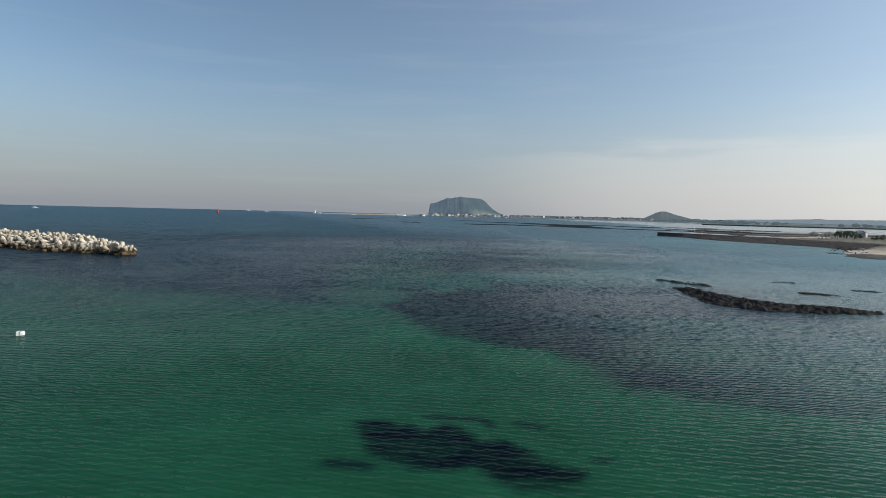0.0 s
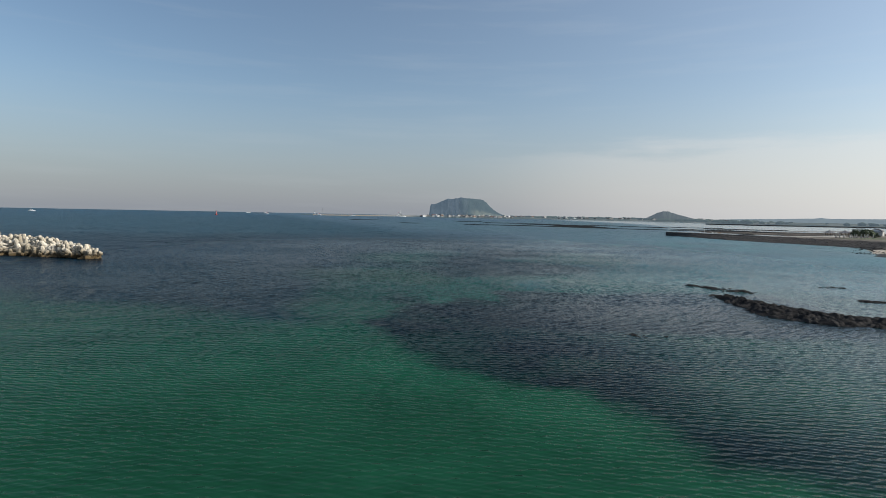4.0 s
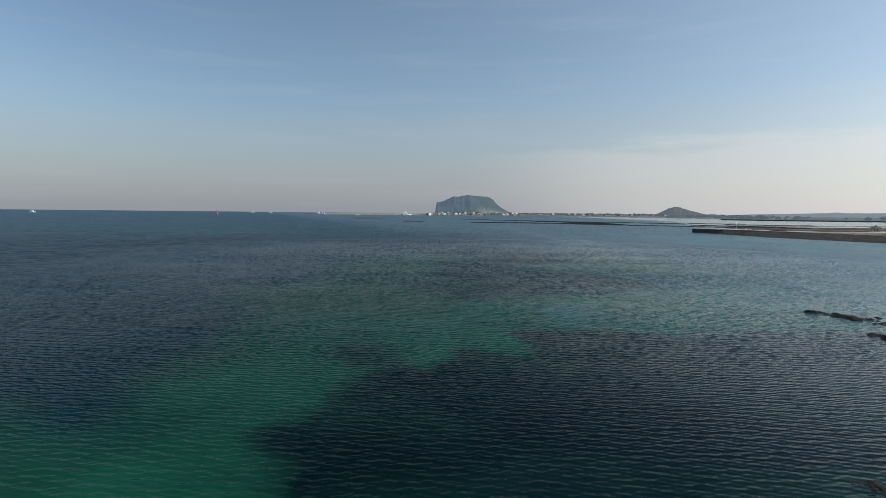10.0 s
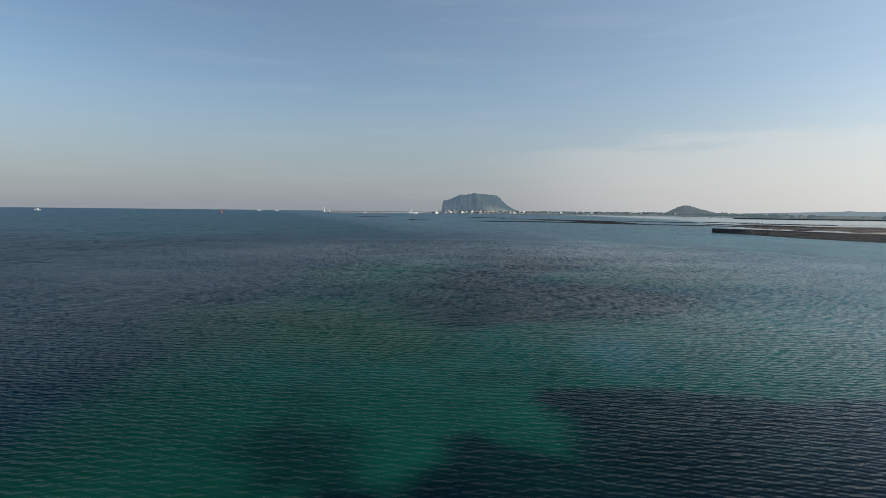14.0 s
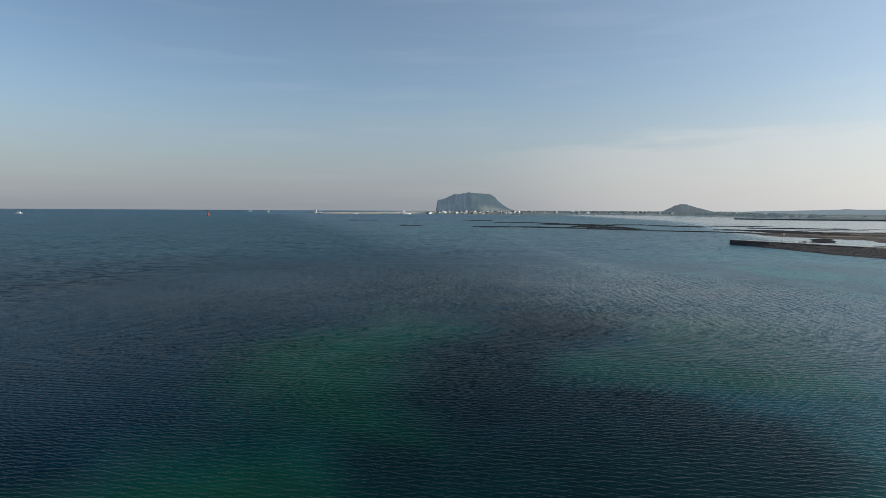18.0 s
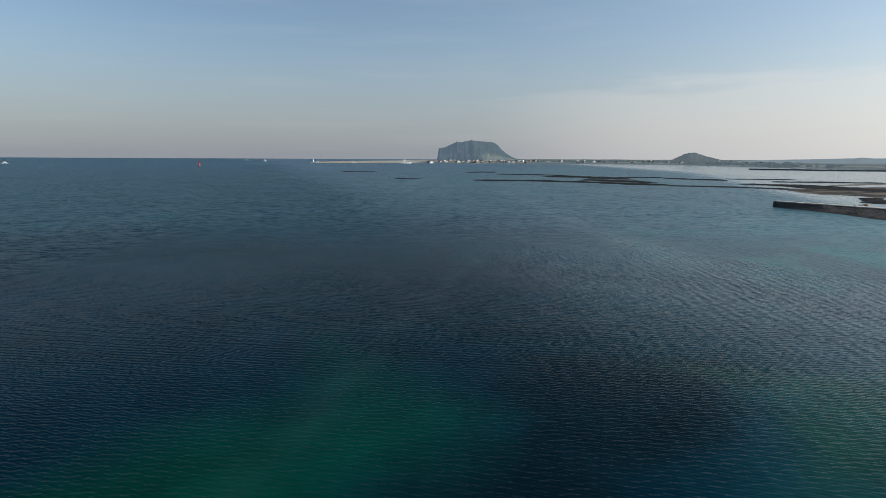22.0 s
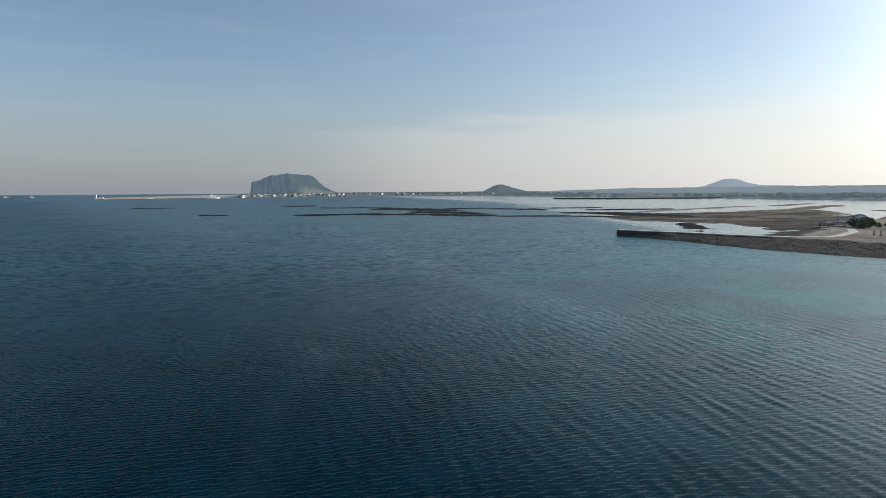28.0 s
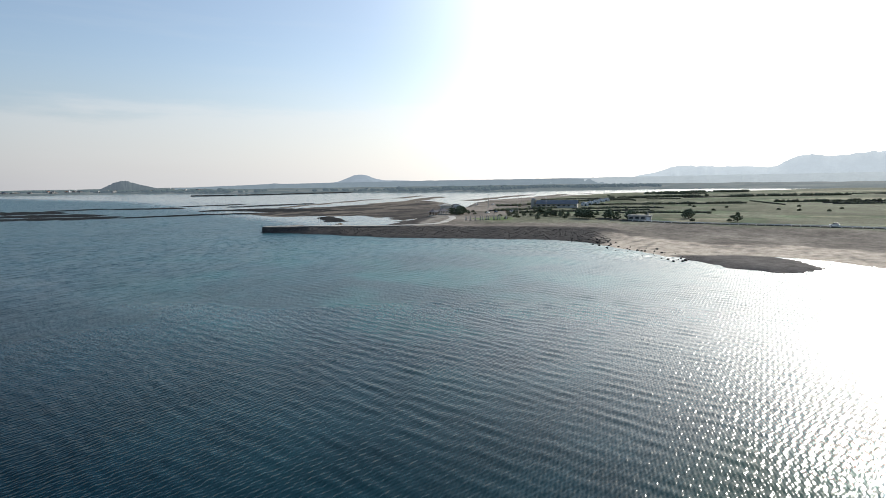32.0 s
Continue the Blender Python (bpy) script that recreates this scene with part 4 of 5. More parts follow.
# second colour: emitted haze, paler for farther ridges and towards the sun
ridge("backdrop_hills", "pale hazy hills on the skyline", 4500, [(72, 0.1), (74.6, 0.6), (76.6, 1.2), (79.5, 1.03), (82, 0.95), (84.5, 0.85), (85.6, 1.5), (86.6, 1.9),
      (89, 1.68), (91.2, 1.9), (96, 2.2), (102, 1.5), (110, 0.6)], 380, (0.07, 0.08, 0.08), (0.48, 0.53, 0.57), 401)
ridge("backdrop_cone", "volcanic cone in pale blue haze on the skyline", 4350, [(41.5, -0.1), (42.9, 0.12), (43.6, 0.40), (44.4, 0.72), (45.1, 0.80), (45.7, 0.72), (46.4, 0.42), (47.5, 0.18), (50, 0.12)],
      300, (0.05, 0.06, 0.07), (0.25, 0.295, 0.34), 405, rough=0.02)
ridge("backdrop_slope", "long wooded slope in blue-grey haze behind the lagoon", 3300, [(27, -0.36), (30, -0.22), (33, -0.15), (36.0, -0.05), (36.6, 0.02), (37.4, -0.06), (42, 0.0), (46, 0.03), (52, 0.08),
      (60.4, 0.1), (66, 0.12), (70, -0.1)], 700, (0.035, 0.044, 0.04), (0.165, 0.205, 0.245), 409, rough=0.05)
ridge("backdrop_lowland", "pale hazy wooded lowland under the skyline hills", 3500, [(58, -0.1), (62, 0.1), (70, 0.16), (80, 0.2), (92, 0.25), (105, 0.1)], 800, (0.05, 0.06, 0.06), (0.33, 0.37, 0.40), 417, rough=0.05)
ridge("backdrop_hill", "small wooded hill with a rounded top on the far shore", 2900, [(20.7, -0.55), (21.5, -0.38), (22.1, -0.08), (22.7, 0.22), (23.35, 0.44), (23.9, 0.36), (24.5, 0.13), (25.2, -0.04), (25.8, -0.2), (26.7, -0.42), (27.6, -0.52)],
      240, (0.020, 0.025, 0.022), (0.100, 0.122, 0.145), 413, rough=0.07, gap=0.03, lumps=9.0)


def headland():
    """A tuff cone with sheer cliffs, a jagged rim and a grassy foot."""
    n, m = 150, 22
    verts, cols = [], []
    prof_az = [-1.72, -1.60, -1.5, -0.9, 0.25, 0.8, 1.70, 2.6, 4.01, 4.5, 4.77, 5.3, 5.9, 6.6]
    prof_el = [-0.35, 0.68, 0.86, 0.98, 1.56, 1.55, 1.73, 1.66, 1.58, 1.28, 0.92, 0.40, -0.02, -0.3]
    for i in range(m + 1):
        for k in range(n + 1):
            az = -1.75 + 8.4 * k / n
            el = np.interp(az, prof_az, prof_el)
            rim = EYE[2] + 3450 * math.tan(radians(el))
            rim = rim * (1 + 0.03 * float(fbm(np.array(az * 6.0), np.array(3.1), 421)) + 0.02 * float(fbm(np.array(az * 19.0), np.array(1.1), 423)))
            v = i / m
            if v < 0.6:      # the face, nearly sheer, broken by gullies
                s = v / 0.6
                slope = 1.0 if az < 2.4 else 1.0 - 0.25 * min(1, (az - 2.4) / 1.5)
                lift = s ** (0.75 + 0.9 * max(0.0, min(1.0, (az - 2.2) / 2.0)))
                gully = float(fbm(np.array(az * 4.0), np.array(s * 2.2), 425)) * 4 * (1 - 0.4 * s)
                r = 3560 + s * (60 + 110 * max(0.0, min(1.0, (az - 2.0) / 2.5))) + gully
                z = 2 + (rim - 2) * lift * (slope + (1 - slope) * s)
            else:            # over the rim and down the back
                s = (v - 0.6) / 0.4
                r = 3640 + 110 * max(0.0, min(1.0, (az - 2.0) / 2.5)) + 420 * s
                z = rim * (1 - s * s) + 4 * float(fbm(np.array(az * 9.0), np.array(s * 4), 427))
            a = radians(az)
            verts.append((EYE[0] + r * math.sin(a), EYE[1] - 50 + r * math.cos(a), z))
            rock = np.array((0.040, 0.046, 0.052))
            wood = np.array((0.022, 0.030, 0.026))
            grass = np.array((0.078, 0.083, 0.062))
            c = rock * (1 + 0.1 * float(fbm(np.array(az * 14.0), np.array(v * 2.0), 429)))
            c = c + (wood - c) * float(step(np.array(az + 1.2 * float(fbm(np.array(az * 3), np.array(v * 5), 431))), 1.2, 2.6))
            c = c + (grass - c) * float(step(np.array(az), 2.6, 3.4) * step(np.array(0.30 + 0.05 * (az - 3.0) - v + 0.06 * float(fbm(np.array(az * 6), np.array(v * 8), 433))), 0.0, 0.08))
            cols.append((*c, 1))
    faces = [(i * (n + 1) + k, i * (n + 1) + k + 1, (i + 1) * (n + 1) + k + 1, (i + 1) * (n + 1) + k) for i in range(m) for k in range(n)]
    me = bpy.data.meshes.new("headland")
    me.from_pydata(verts, [], faces)
    at = me.color_attributes.new("tone", "FLOAT_COLOR", "POINT")
    at.data.foreach_set("color", np.array(cols).ravel())
    me.polygons.foreach_set("use_smooth", [True] * len(me.polygons))
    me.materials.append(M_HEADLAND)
    return tagged(new("backdrop_headland", me), "steep volcanic tuff cone with sheer cliffs in blue-grey haze and a grassy foot", "headland", kind="structure")


headland()

# ---------- breakwater of tetrapods ----------
def land_z(x, y):
    return float(land_height(np.array([float(x)]), np.array([float(y)]))[0])


def stained_concrete():
    """Pale concrete with a brown tide stain near the water."""
    m, t, b = material("tetrapod_concrete", 0.85)
    geo = t.nodes.new("ShaderNodeNewGeometry")
    sep = t.nodes.new("ShaderNodeSeparateXYZ")
    t.links.new(geo.outputs["Position"], sep.inputs[0])
    nz = node(t, "ShaderNodeTexNoise", Scale=0.7, Detail=5.0, Roughness=0.65)
    t.links.new(geo.outputs["Position"], nz.inputs["Vector"])
    add = t.nodes.new("ShaderNodeMath")
    add.operation = "MULTIPLY_ADD"
    add.inputs[1].default_value = -2.6
    t.links.new(nz.outputs[0], add.inputs[0])
    t.links.new(sep.outputs[2], add.inputs[2])
    tide = t.nodes.new("ShaderNodeMapRange")
    tide.inputs[1].default_value, tide.inputs[2].default_value = -0.5, 1.9
    t.links.new(add.outputs[0], tide.inputs[0])
    info = t.nodes.new("ShaderNodeObjectInfo")
    pale = t.nodes.new("ShaderNodeValToRGB")
    pale.color_ramp.elements[0].position, pale.color_ramp.elements[0].color = 0.0, (0.27, 0.235, 0.175, 1)
    pale.color_ramp.elements[1].position, pale.color_ramp.elements[1].color = 1.0, (0.52, 0.47, 0.385, 1)
    t.links.new(info.outputs["Random"], pale.inputs[0])
    mix = t.nodes.new("ShaderNodeMix")
    mix.data_type = "RGBA"
    mix.inputs[6].default_value = (0.085, 0.062, 0.035, 1)
    t.links.new(tide.outputs[0], mix.inputs[0])
    t.links.new(pale.outputs[0], mix.inputs[7])
    n2 = node(t, "ShaderNodeTexNoise", Scale=2.4, Detail=6.0, Roughness=0.7)
    t.links.new(geo.outputs["Position"], n2.inputs["Vector"])
    mr = t.nodes.new("ShaderNodeMapRange")
    mr.inputs[1].default_value, mr.inputs[2].default_value = 0.3, 0.7
    mr.inputs[3].default_value, mr.inputs[4].default_value = 0.72, 1.2
    t.links.new(n2.outputs[0], mr.inputs[0])
    hsv = t.nodes.new("ShaderNodeHueSaturation")
    t.links.new(mr.outputs[0], hsv.inputs["Value"])
    t.links.new(mix.outputs[2], hsv.inputs["Color"])
    t.links.new(hsv.outputs[0], b.inputs["Base Color"])
    bp = node(t, "ShaderNodeBump", Strength=1.0, Distance=0.05)
    t.links.new(n2.outputs[0], bp.inputs["Height"])
    t.links.new(bp.outputs[0], b.inputs["Normal"])
    return m


def tetrapod_mesh(size):
    bm = bmesh.new()
    ways = [Vector((0, 0, 1)), Vector((0.943, 0, -0.333)), Vector((-0.471, 0.816, -0.333)), Vector((-0.471, -0.816, -0.333))]
    for w in ways:
        rod(w * 0.02 * size, w * 0.50 * size, 0.215 * size, 0.140 * size, 10, bm)
        rod(w * 0.50 * size, w * 0.54 * size, 0.140 * size, 0.105 * size, 10, bm)
    me = bpy.data.meshes.new("tetrapod")
    bm.to_mesh(me)
    bm.free()
    me.materials.append(stained_concrete())
    return me


def breakwater():
    tip, along = Vector((-111, 191.5, 0)), Vector((-0.886, 0.463, 0))
    side = Vector((-0.463, -0.886, 0))       # towards the bay
    root = empty("breakwater", pose(0, 0, 0), "rubble breakwater armoured with pale stained concrete tetrapods", "breakwater")
    rng = random.Random(11)
    # the core under the armour
    bm = bmesh.new()
    rings = []
    for k in range(34):
        s = k * 4.0
        taper = min(1.0, 0.08 + s / 34)
        c = tip + along * s
        ring = []
        for u, z in ((9.5, -1.0), (6.0, 1.2), (2.5, 2.7), (-2.5, 2.7), (-6.0, 1.2), (-9.5, -1.0)):
            p = c + side * u * taper
            ring.append(bm.verts.new((p.x, p.y, z * (taper if z > 0 else 1) + rng.uniform(-0.2, 0.2))))
        rings.append(ring)
    for a, b in zip(rings, rings[1:]):
        for j in range(5):
            bm.faces.new((a[j], a[j + 1], b[j + 1], b[j]))
    bm.faces.new(rings[0][::-1])
    bm.faces.new(rings[-1])
    part("core", bm, M_BASALT, root, "dark rubble core")
    mesh = tetrapod_mesh(4.1)
    count = 0
    s = -2.0
    while s < 104 and count < 330:
        taper = min(1.0, 0.16 + max(s, 0) / 34)
        for u, z in ((10.3, 0.2), (8.3, 1.3), (6.0, 2.4), (3.7, 3.4), (1.2, 4.0), (-1.6, 4.0), (-4.2, 3.2), (-7.2, 1.7)):
            if u < -4 and s > 20 and round(s / 2.6) % 2:
                continue
            if rng.random() < 0.03 and s > 6:
                continue
            p = tip + along * (s + rng.uniform(-0.8, 0.8)) + side * (u * taper + rng.uniform(-0.5, 0.5))
            ob = new("tetrapod", mesh)
            ob.parent = root
            ob.location = (p.x, p.y, z * (0.25 + 0.75 * taper) + rng.uniform(-0.35, 0.45) - 0.1)
            ob.rotation_euler = (rng.uniform(0, 6.3), rng.uniform(0, 6.3), rng.uniform(0, 6.3))
            k = rng.uniform(0.78, 1.14)
            ob.scale = (k, k, k)
            count += 1
        s += 2.6


breakwater()


# ---------- jetty ----------
DECK = [(208, 524), (214, 514), (224, 501), (233, 485), (241, 470), (250, 458), (260, 449), (272, 444), (286, 447), (301, 454), (321, 464), (338, 478)]


def along_line(line, gap):
    """Points and headings every gap metres along a line."""
    pts = [Vector((*p, 0)) for p in line]
    out, left = [], 0.0
    for a, b in zip(pts, pts[1:]):
        way = b - a
        n = way.length
        d = left
        while d < n:
            out.append((a + way * (d / n), math.atan2(way.y, way.x)))
            d += gap
        left = d - n
    return out


def jetty():
    root = empty("jetty", pose(0, 0, 0), "low stone jetty with a pale concrete deck and dark rock face", "jetty", kind="structure")
    rng = random.Random(5)
    slab = bmesh.new()
    box((4.9, 4.4, 0.35), (0, 0, -0.35), slab, bevel=0.05)
    first = part("slab", slab, M_CONCRETE, root)
    spots = along_line(DECK, 5.0)
    for k, (p, a) in enumerate(spots):
        ob = first if k == 0 else new("slab", first.data)
        ob.parent = root
        q = p + Vector((-math.sin(a), math.cos(a), 0)) * 2.6
        z = max(3.55, land_z(q.x, q.y) + 0.18) + rng.uniform(-0.03, 0.03)
        ob.location, ob.rotation_euler = (q.x, q.y, z), (rng.uniform(-0.01, 0.01), rng.uniform(-0.01, 0.01), a)
    blocks = []
    for j in range(3):
        bm = box((2.3, 1.5, 1.25), (0, 0, 0), bevel=0.16)
        for v in bm.verts:
            v.co += Vector((rng.uniform(-0.12, 0.12), rng.uniform(-0.12, 0.12), rng.uniform(-0.08, 0.08)))
        me = bpy.data.meshes.new("stone")
        bm.to_mesh(me)
        bm.free()
        me.materials.append(M_JETTY)
        blocks.append(me)
    for p, a in along_line(DECK[:8], 2.2):
        for course in range(3):
            ob = new("stone", rng.choice(blocks))
            ob.parent = root
            q = p + Vector((-math.sin(a), math.cos(a), 0)) * (-0.4 - 0.5 * (2 - course)) + Vector((math.cos(a), math.sin(a), 0)) * (1.1 * (course % 2))
            ob.location = (q.x, q.y, -0.3 + course * 1.15)
            ob.rotation_euler = (rng.uniform(-0.06, 0.06), rng.uniform(-0.06, 0.06), a + rng.uniform(-0.06, 0.06))
    end = bmesh.new()
    box((7.0, 5.6, 3.9), (0, 0, -0.5), end, bevel=0.3)
    tip = part("jetty_end", end, M_JETTY, root)
    tip.location, tip.rotation_euler = (210.5, 525.0, 0), (0, 0, radians(-58))


jetty()


def lamp_post(x, y, z, tall):
    root = empty("lamp_post", pose(x, y, z), "thin grey steel lamp post on the jetty", "lamp post")
    part("post", rod((0, 0, 0), (0, 0, tall), 0.11, 0.07), M_STEEL, root)
    part("lantern", lathe([(0.05, 0), (0.28, 0.1), (0.3, 0.45), (0.1, 0.6)], 8, (0, 0, tall - 0.1)), M_WHITE, root, "white lantern head")
    part("footing", box((0.7, 0.7, 0.4), (0, 0, -0.1), bevel=0.05), M_CONCRETE, root)


lamp_post(231, 503, 3.5, 5.0)


def crate_pile(x, y, z, seed):
    rng = random.Random(seed)
    root = empty("gear_pile", pose(x, y, z), "pile of pale fish crates and nets on the jetty", "gear pile")
    for k in range(6):
        part("crate", box((1.3, 0.9, 0.7), (rng.uniform(-2.5, 2.5), rng.uniform(-1.2, 1.2), 0.0), turn=rng.uniform(0, 3), bevel=0.04), M_WHITE if k % 2 else M_CONCRETE, root)
    bm = lathe([(1.7, 0), (1.5, 0.5), (0.8, 0.9), (0.1, 1.05)], 11, (2.8, 0.3, 0))
    for v in bm.verts:
        v.co.x += rng.uniform(-0.2, 0.2)
        v.co.y += rng.uniform(-0.2, 0.2)
    part("net", bm, M_WOOD, root, "brown heaped fishing net")


crate_pile(236.5, 494, 3.6, 2)


# ---------- beacon, lighthouse, boats ----------
def beacon(x, y):
    root = empty("beacon", pose(x, y, 0), "red steel beacon tower standing in open water", "beacon")
    part("base", lathe([(3.4, -1.5), (3.4, 2.4), (3.0, 2.9)], 16), M_RED, root)
    part("tower", lathe([(1.7, 2.9), (1.5, 4.0), (0.95, 11.0)], 14), M_RED, root)
    gallery = part("gallery", lathe([(1.3, 11.0), (2.1, 11.2), (2.1, 11.45), (1.3, 11.5)], 14), M_RED, root)
    part("lantern", lathe([(0.8, 11.5), (0.8, 13.2)], 12), M_DARKGLASS, root)
    part("cap", lathe([(1.0, 13.2), (0.7, 13.9), (0.1, 14.4)], 12), M_RED, root)
    for k in range(8):
        a = k * math.pi / 4
        part("rail_post", rod((1.95 * math.cos(a), 1.95 * math.sin(a), 11.45), (1.95 * math.cos(a), 1.95 * math.sin(a), 12.5), 0.06, sides=5), M_RED, gallery)
    part("ladder", box((0.6, 0.12, 8.0), (0, -2.3, 2.9)), M_RED, root)


beacon(-684.7, 1669.8)


def lighthouse(x, y):
    root = empty("lighthouse", pose(x, y, 2.6), "white harbour lighthouse at the end of the far mole", "lighthouse")
    part("base", lathe([(4.5, 0), (4.5, 2.2), (3.4, 2.4)], 14), M_WHITE, root)
    part("tower", lathe([(2.3, 2.4), (1.7, 13.0)], 14), M_WHITE, root)
    part("gallery", lathe([(1.7, 13.0), (2.6, 13.3), (2.6, 13.7), (1.6, 13.8)], 14), M_WHITE, root)
    part("lantern", lathe([(1.1, 13.8), (1.1, 15.8)], 12), M_DARKGLASS, root)
    part("dome", lathe([(1.4, 15.8), (1.0, 16.7), (0.15, 17.4)], 12), M_WHITE, root)


def mooring_float(x, y):
    """A white foam block on the water, with its slack rope."""
    root = empty("mooring_float", pose(x, y, 0.0, 3, 4, 22), "white plastic foam float moored over green water", "float")
    part("block", box((0.85, 0.62, 0.62), (0, 0, -0.12), bevel=0.07), M_WHITE, root)
    part("band", box((0.2, 0.66, 0.66), (0, 0, -0.14), bevel=0.03), M_STEEL, root, "grey strap")
    bm = bmesh.new()
    pts = [Vector((-0.4 - 0.7 * k, -0.16 * k - 0.05 * math.sin(k), 0.03 - 0.012 * k)) for k in range(8)]
    for a, b in zip(pts, pts[1:]):
        rod(a, b, 0.035, sides=6, bm=bm)
    part("rope", bm, M_WOOD, root, "dark slack rope")


mooring_float(-54.0, 69.5)

lighthouse(-571, 2447)
mole = bmesh.new()
prism([(-6, -2), (-3.4, 2.6), (3.4, 2.6), (3.4, 4.0), (4.6, 4.0), (6, -2)], 300, (0, 0, 0), mole)
m_ob = part("mole", mole, M_MOLE)
m_ob.matrix_basis = pose(-440, 2500, 0, 0, 0, -68)
tagged(m_ob, "low grey concrete harbour mole on the far shore", "mole", kind="structure")


def hull_mesh(length, beam, depth):
    bm = bmesh.new()
    rows = []
    for k in range(9):
        s = k / 8
        w = beam / 2 * (1 - max(0, (s - 0.55) / 0.45) ** 2.0) * (0.85 + 0.15 * min(1, s * 4))
        z = depth * (1 + 0.45 * max(0, s - 0.5) ** 1.5 * 2)
        x = (s - 0.5) * length
        w = max(w, 0.05)
        rows.append([bm.verts.new(c) for c in ((x, -w, z), (x * 0.97, -w * 0.75, -0.5), (x * 0.97, w * 0.75, -0.5), (x, w, z))])
    for a, b in zip(rows, rows[1:]):
        for j in range(3):
            bm.faces.new((a[j], b[j], b[j + 1], a[j + 1]))
        bm.faces.new((a[3], b[3], b[0], a[0]))
    bm.faces.new(rows[0])
    bm.faces.new(rows[-1][::-1])
    bmesh.ops.recalc_face_normals(bm, faces=bm.faces[:])
    return bm


def boat(x, y, heading, length, label, tiers=1):
    root = empty("boat", pose(x, y, 0, 0, 0, heading), label, "boat", "boats off the far harbour")
    beam, depth = length * 0.26, length * 0.085
    part("hull", hull_mesh(length, beam, depth), M_WHITE, root)
    z = depth
    for k in range(tiers):
        w = length * (0.46 - 0.12 * k)
        part("cabin", box((w, beam * (0.72 - 0.08 * k), length * 0.085), (-length * 0.06 - 0.02 * length * k, 0, z), bevel=0.1), M_WHITE, root)
        for j in range(5):
            part("window", box((w * 0.11, 0.06, length * 0.03), (-length * 0.06 + w * (j - 2) * 0.17, -beam * (0.36 - 0.04 * k) - 0.04, z + length * 0.035)), M_DARKGLASS, root)
        z += length * 0.085
    part("mast", rod((-length * 0.05, 0, z), (-length * 0.05, 0, z + length * 0.22), length * 0.008, length * 0.004), M_WHITE, root)
    part("funnel", box((length * 0.05, length * 0.04, length * 0.06), (-length * 0.2, 0, z), bevel=0.08), M_RED, root, "red funnel")


boat(-183, 2350, 8, 46, "large white ferry moored off the harbour", 3)
boat(-540, 2380, 175, 30, "white passenger boat under the lighthouse", 2)
boat(-395, 2400, 5, 24, "white fishing boat near the far mole", 1)
boat(-1450, 1950, 12, 22, "white boat far out on the open sea", 2)
boat(-1240, 3500, 20, 24, "small white boat on the horizon", 1)
boat(-1110, 3440, 200, 24, "small white boat on the horizon", 1)
boat(-930, 2900, 165, 22, "small white boat on the horizon", 1)
boat(560, 2430, 170, 20, "small white boat moored along the far shore", 1)


# ---------- far town ----------
def far_house(kind):
    sx, sy, sz, roof_mat, wall_mat, flat_roof = kind
    label = "pale rendered town building with a flat roof" if flat_roof else ("pale house with an orange roof" if roof_mat is M_ROOF_ORANGE else "pale house with a grey pitched roof")
    root = empty("town_house", pose(0, 0, -50), label, "house", "houses of the far town")
    part("wall", box((sx, sy, sz + 3), (0, 0, -3)), wall_mat, root)
    if flat_roof:
        part("roof", box((sx + 0.8, sy + 0.8, 0.7), (0, 0, sz), bevel=0.1), roof_mat, root)
        part("stair_head", box((sx * 0.25, sy * 0.3, 2.6), (sx * 0.2, 0, sz + 0.7)), wall_mat, root)
    else:
        part("roof", prism([(-sx / 2 - 0.7, sz), (0, sz + sx * 0.22), (sx / 2 + 0.7, sz)], sy + 1.2), roof_mat, root)
    cols = max(2, int(sx / 6))
    for j in range(cols):
        for f in range(max(1, int(sz / 4.5))):
            part("window", box((sx / cols * 0.55, 0.15, 1.6), (sx * ((j + 0.5) / cols - 0.5), -sy / 2 - 0.06, 1.4 + 3.4 * f)), M_DARKGLASS, root)
    return root


kinds = [far_house(k) for k in ((13, 11, 4.8, M_CONCRETE, M_WHITE, True), (17, 12, 6.8, M_TOWN, M_RENDER, True), (10, 12, 4, M_ROOF, M_TOWN, False),
                                (11, 10, 4, M_ROOF_ORANGE, M_RENDER, False), (24, 14, 5, M_TOWN, M_TOWN, True), (15, 13, 4.6, M_ROOF_BLUE, M_RENDER, False))]


def far_z(x, y):
    return max(2.0, float(far_height(np.array([float(x)]), np.array([float(y)]))[0]))


def town():
    rng = random.Random(21)
    spots = []
    for k in range(46):
        az = radians(rng.uniform(-2.6, 7.2))
        r = 2290 + rng.uniform(0, 160) + (130 if az < radians(0) else 0)
        spots.append((az, r))
    for k in range(34):
        az = radians(rng.uniform(7.2, 20.5))
        spots.append((az, 2560 + rng.uniform(0, 200)))
    for k in range(26):
        az = radians(rng.uniform(20.5, 31))
        spots.append((az, (2480 if az < radians(25) else 2250) + rng.uniform(0, 160)))
    for az, r in spots:
        x, y = EYE[0] + r * math.sin(az), EYE[1] - 120 + r * math.cos(az)
        src = rng.choice(kinds)
        if radians(7) < az < radians(40) and rng.random() < 0.3:
            src = kinds[2]
        copy_thing(src, pose(x, y, far_z(x, y), 0, 0, -math.degrees(az) + rng.uniform(15, 60)))


town()
for k, src in enumerate(kinds):
    src.matrix_basis = pose(60 + 26 * k, 2420 + 9 * k, far_z(60 + 26 * k, 2420 + 9 * k), 0, 0, 5 * k)


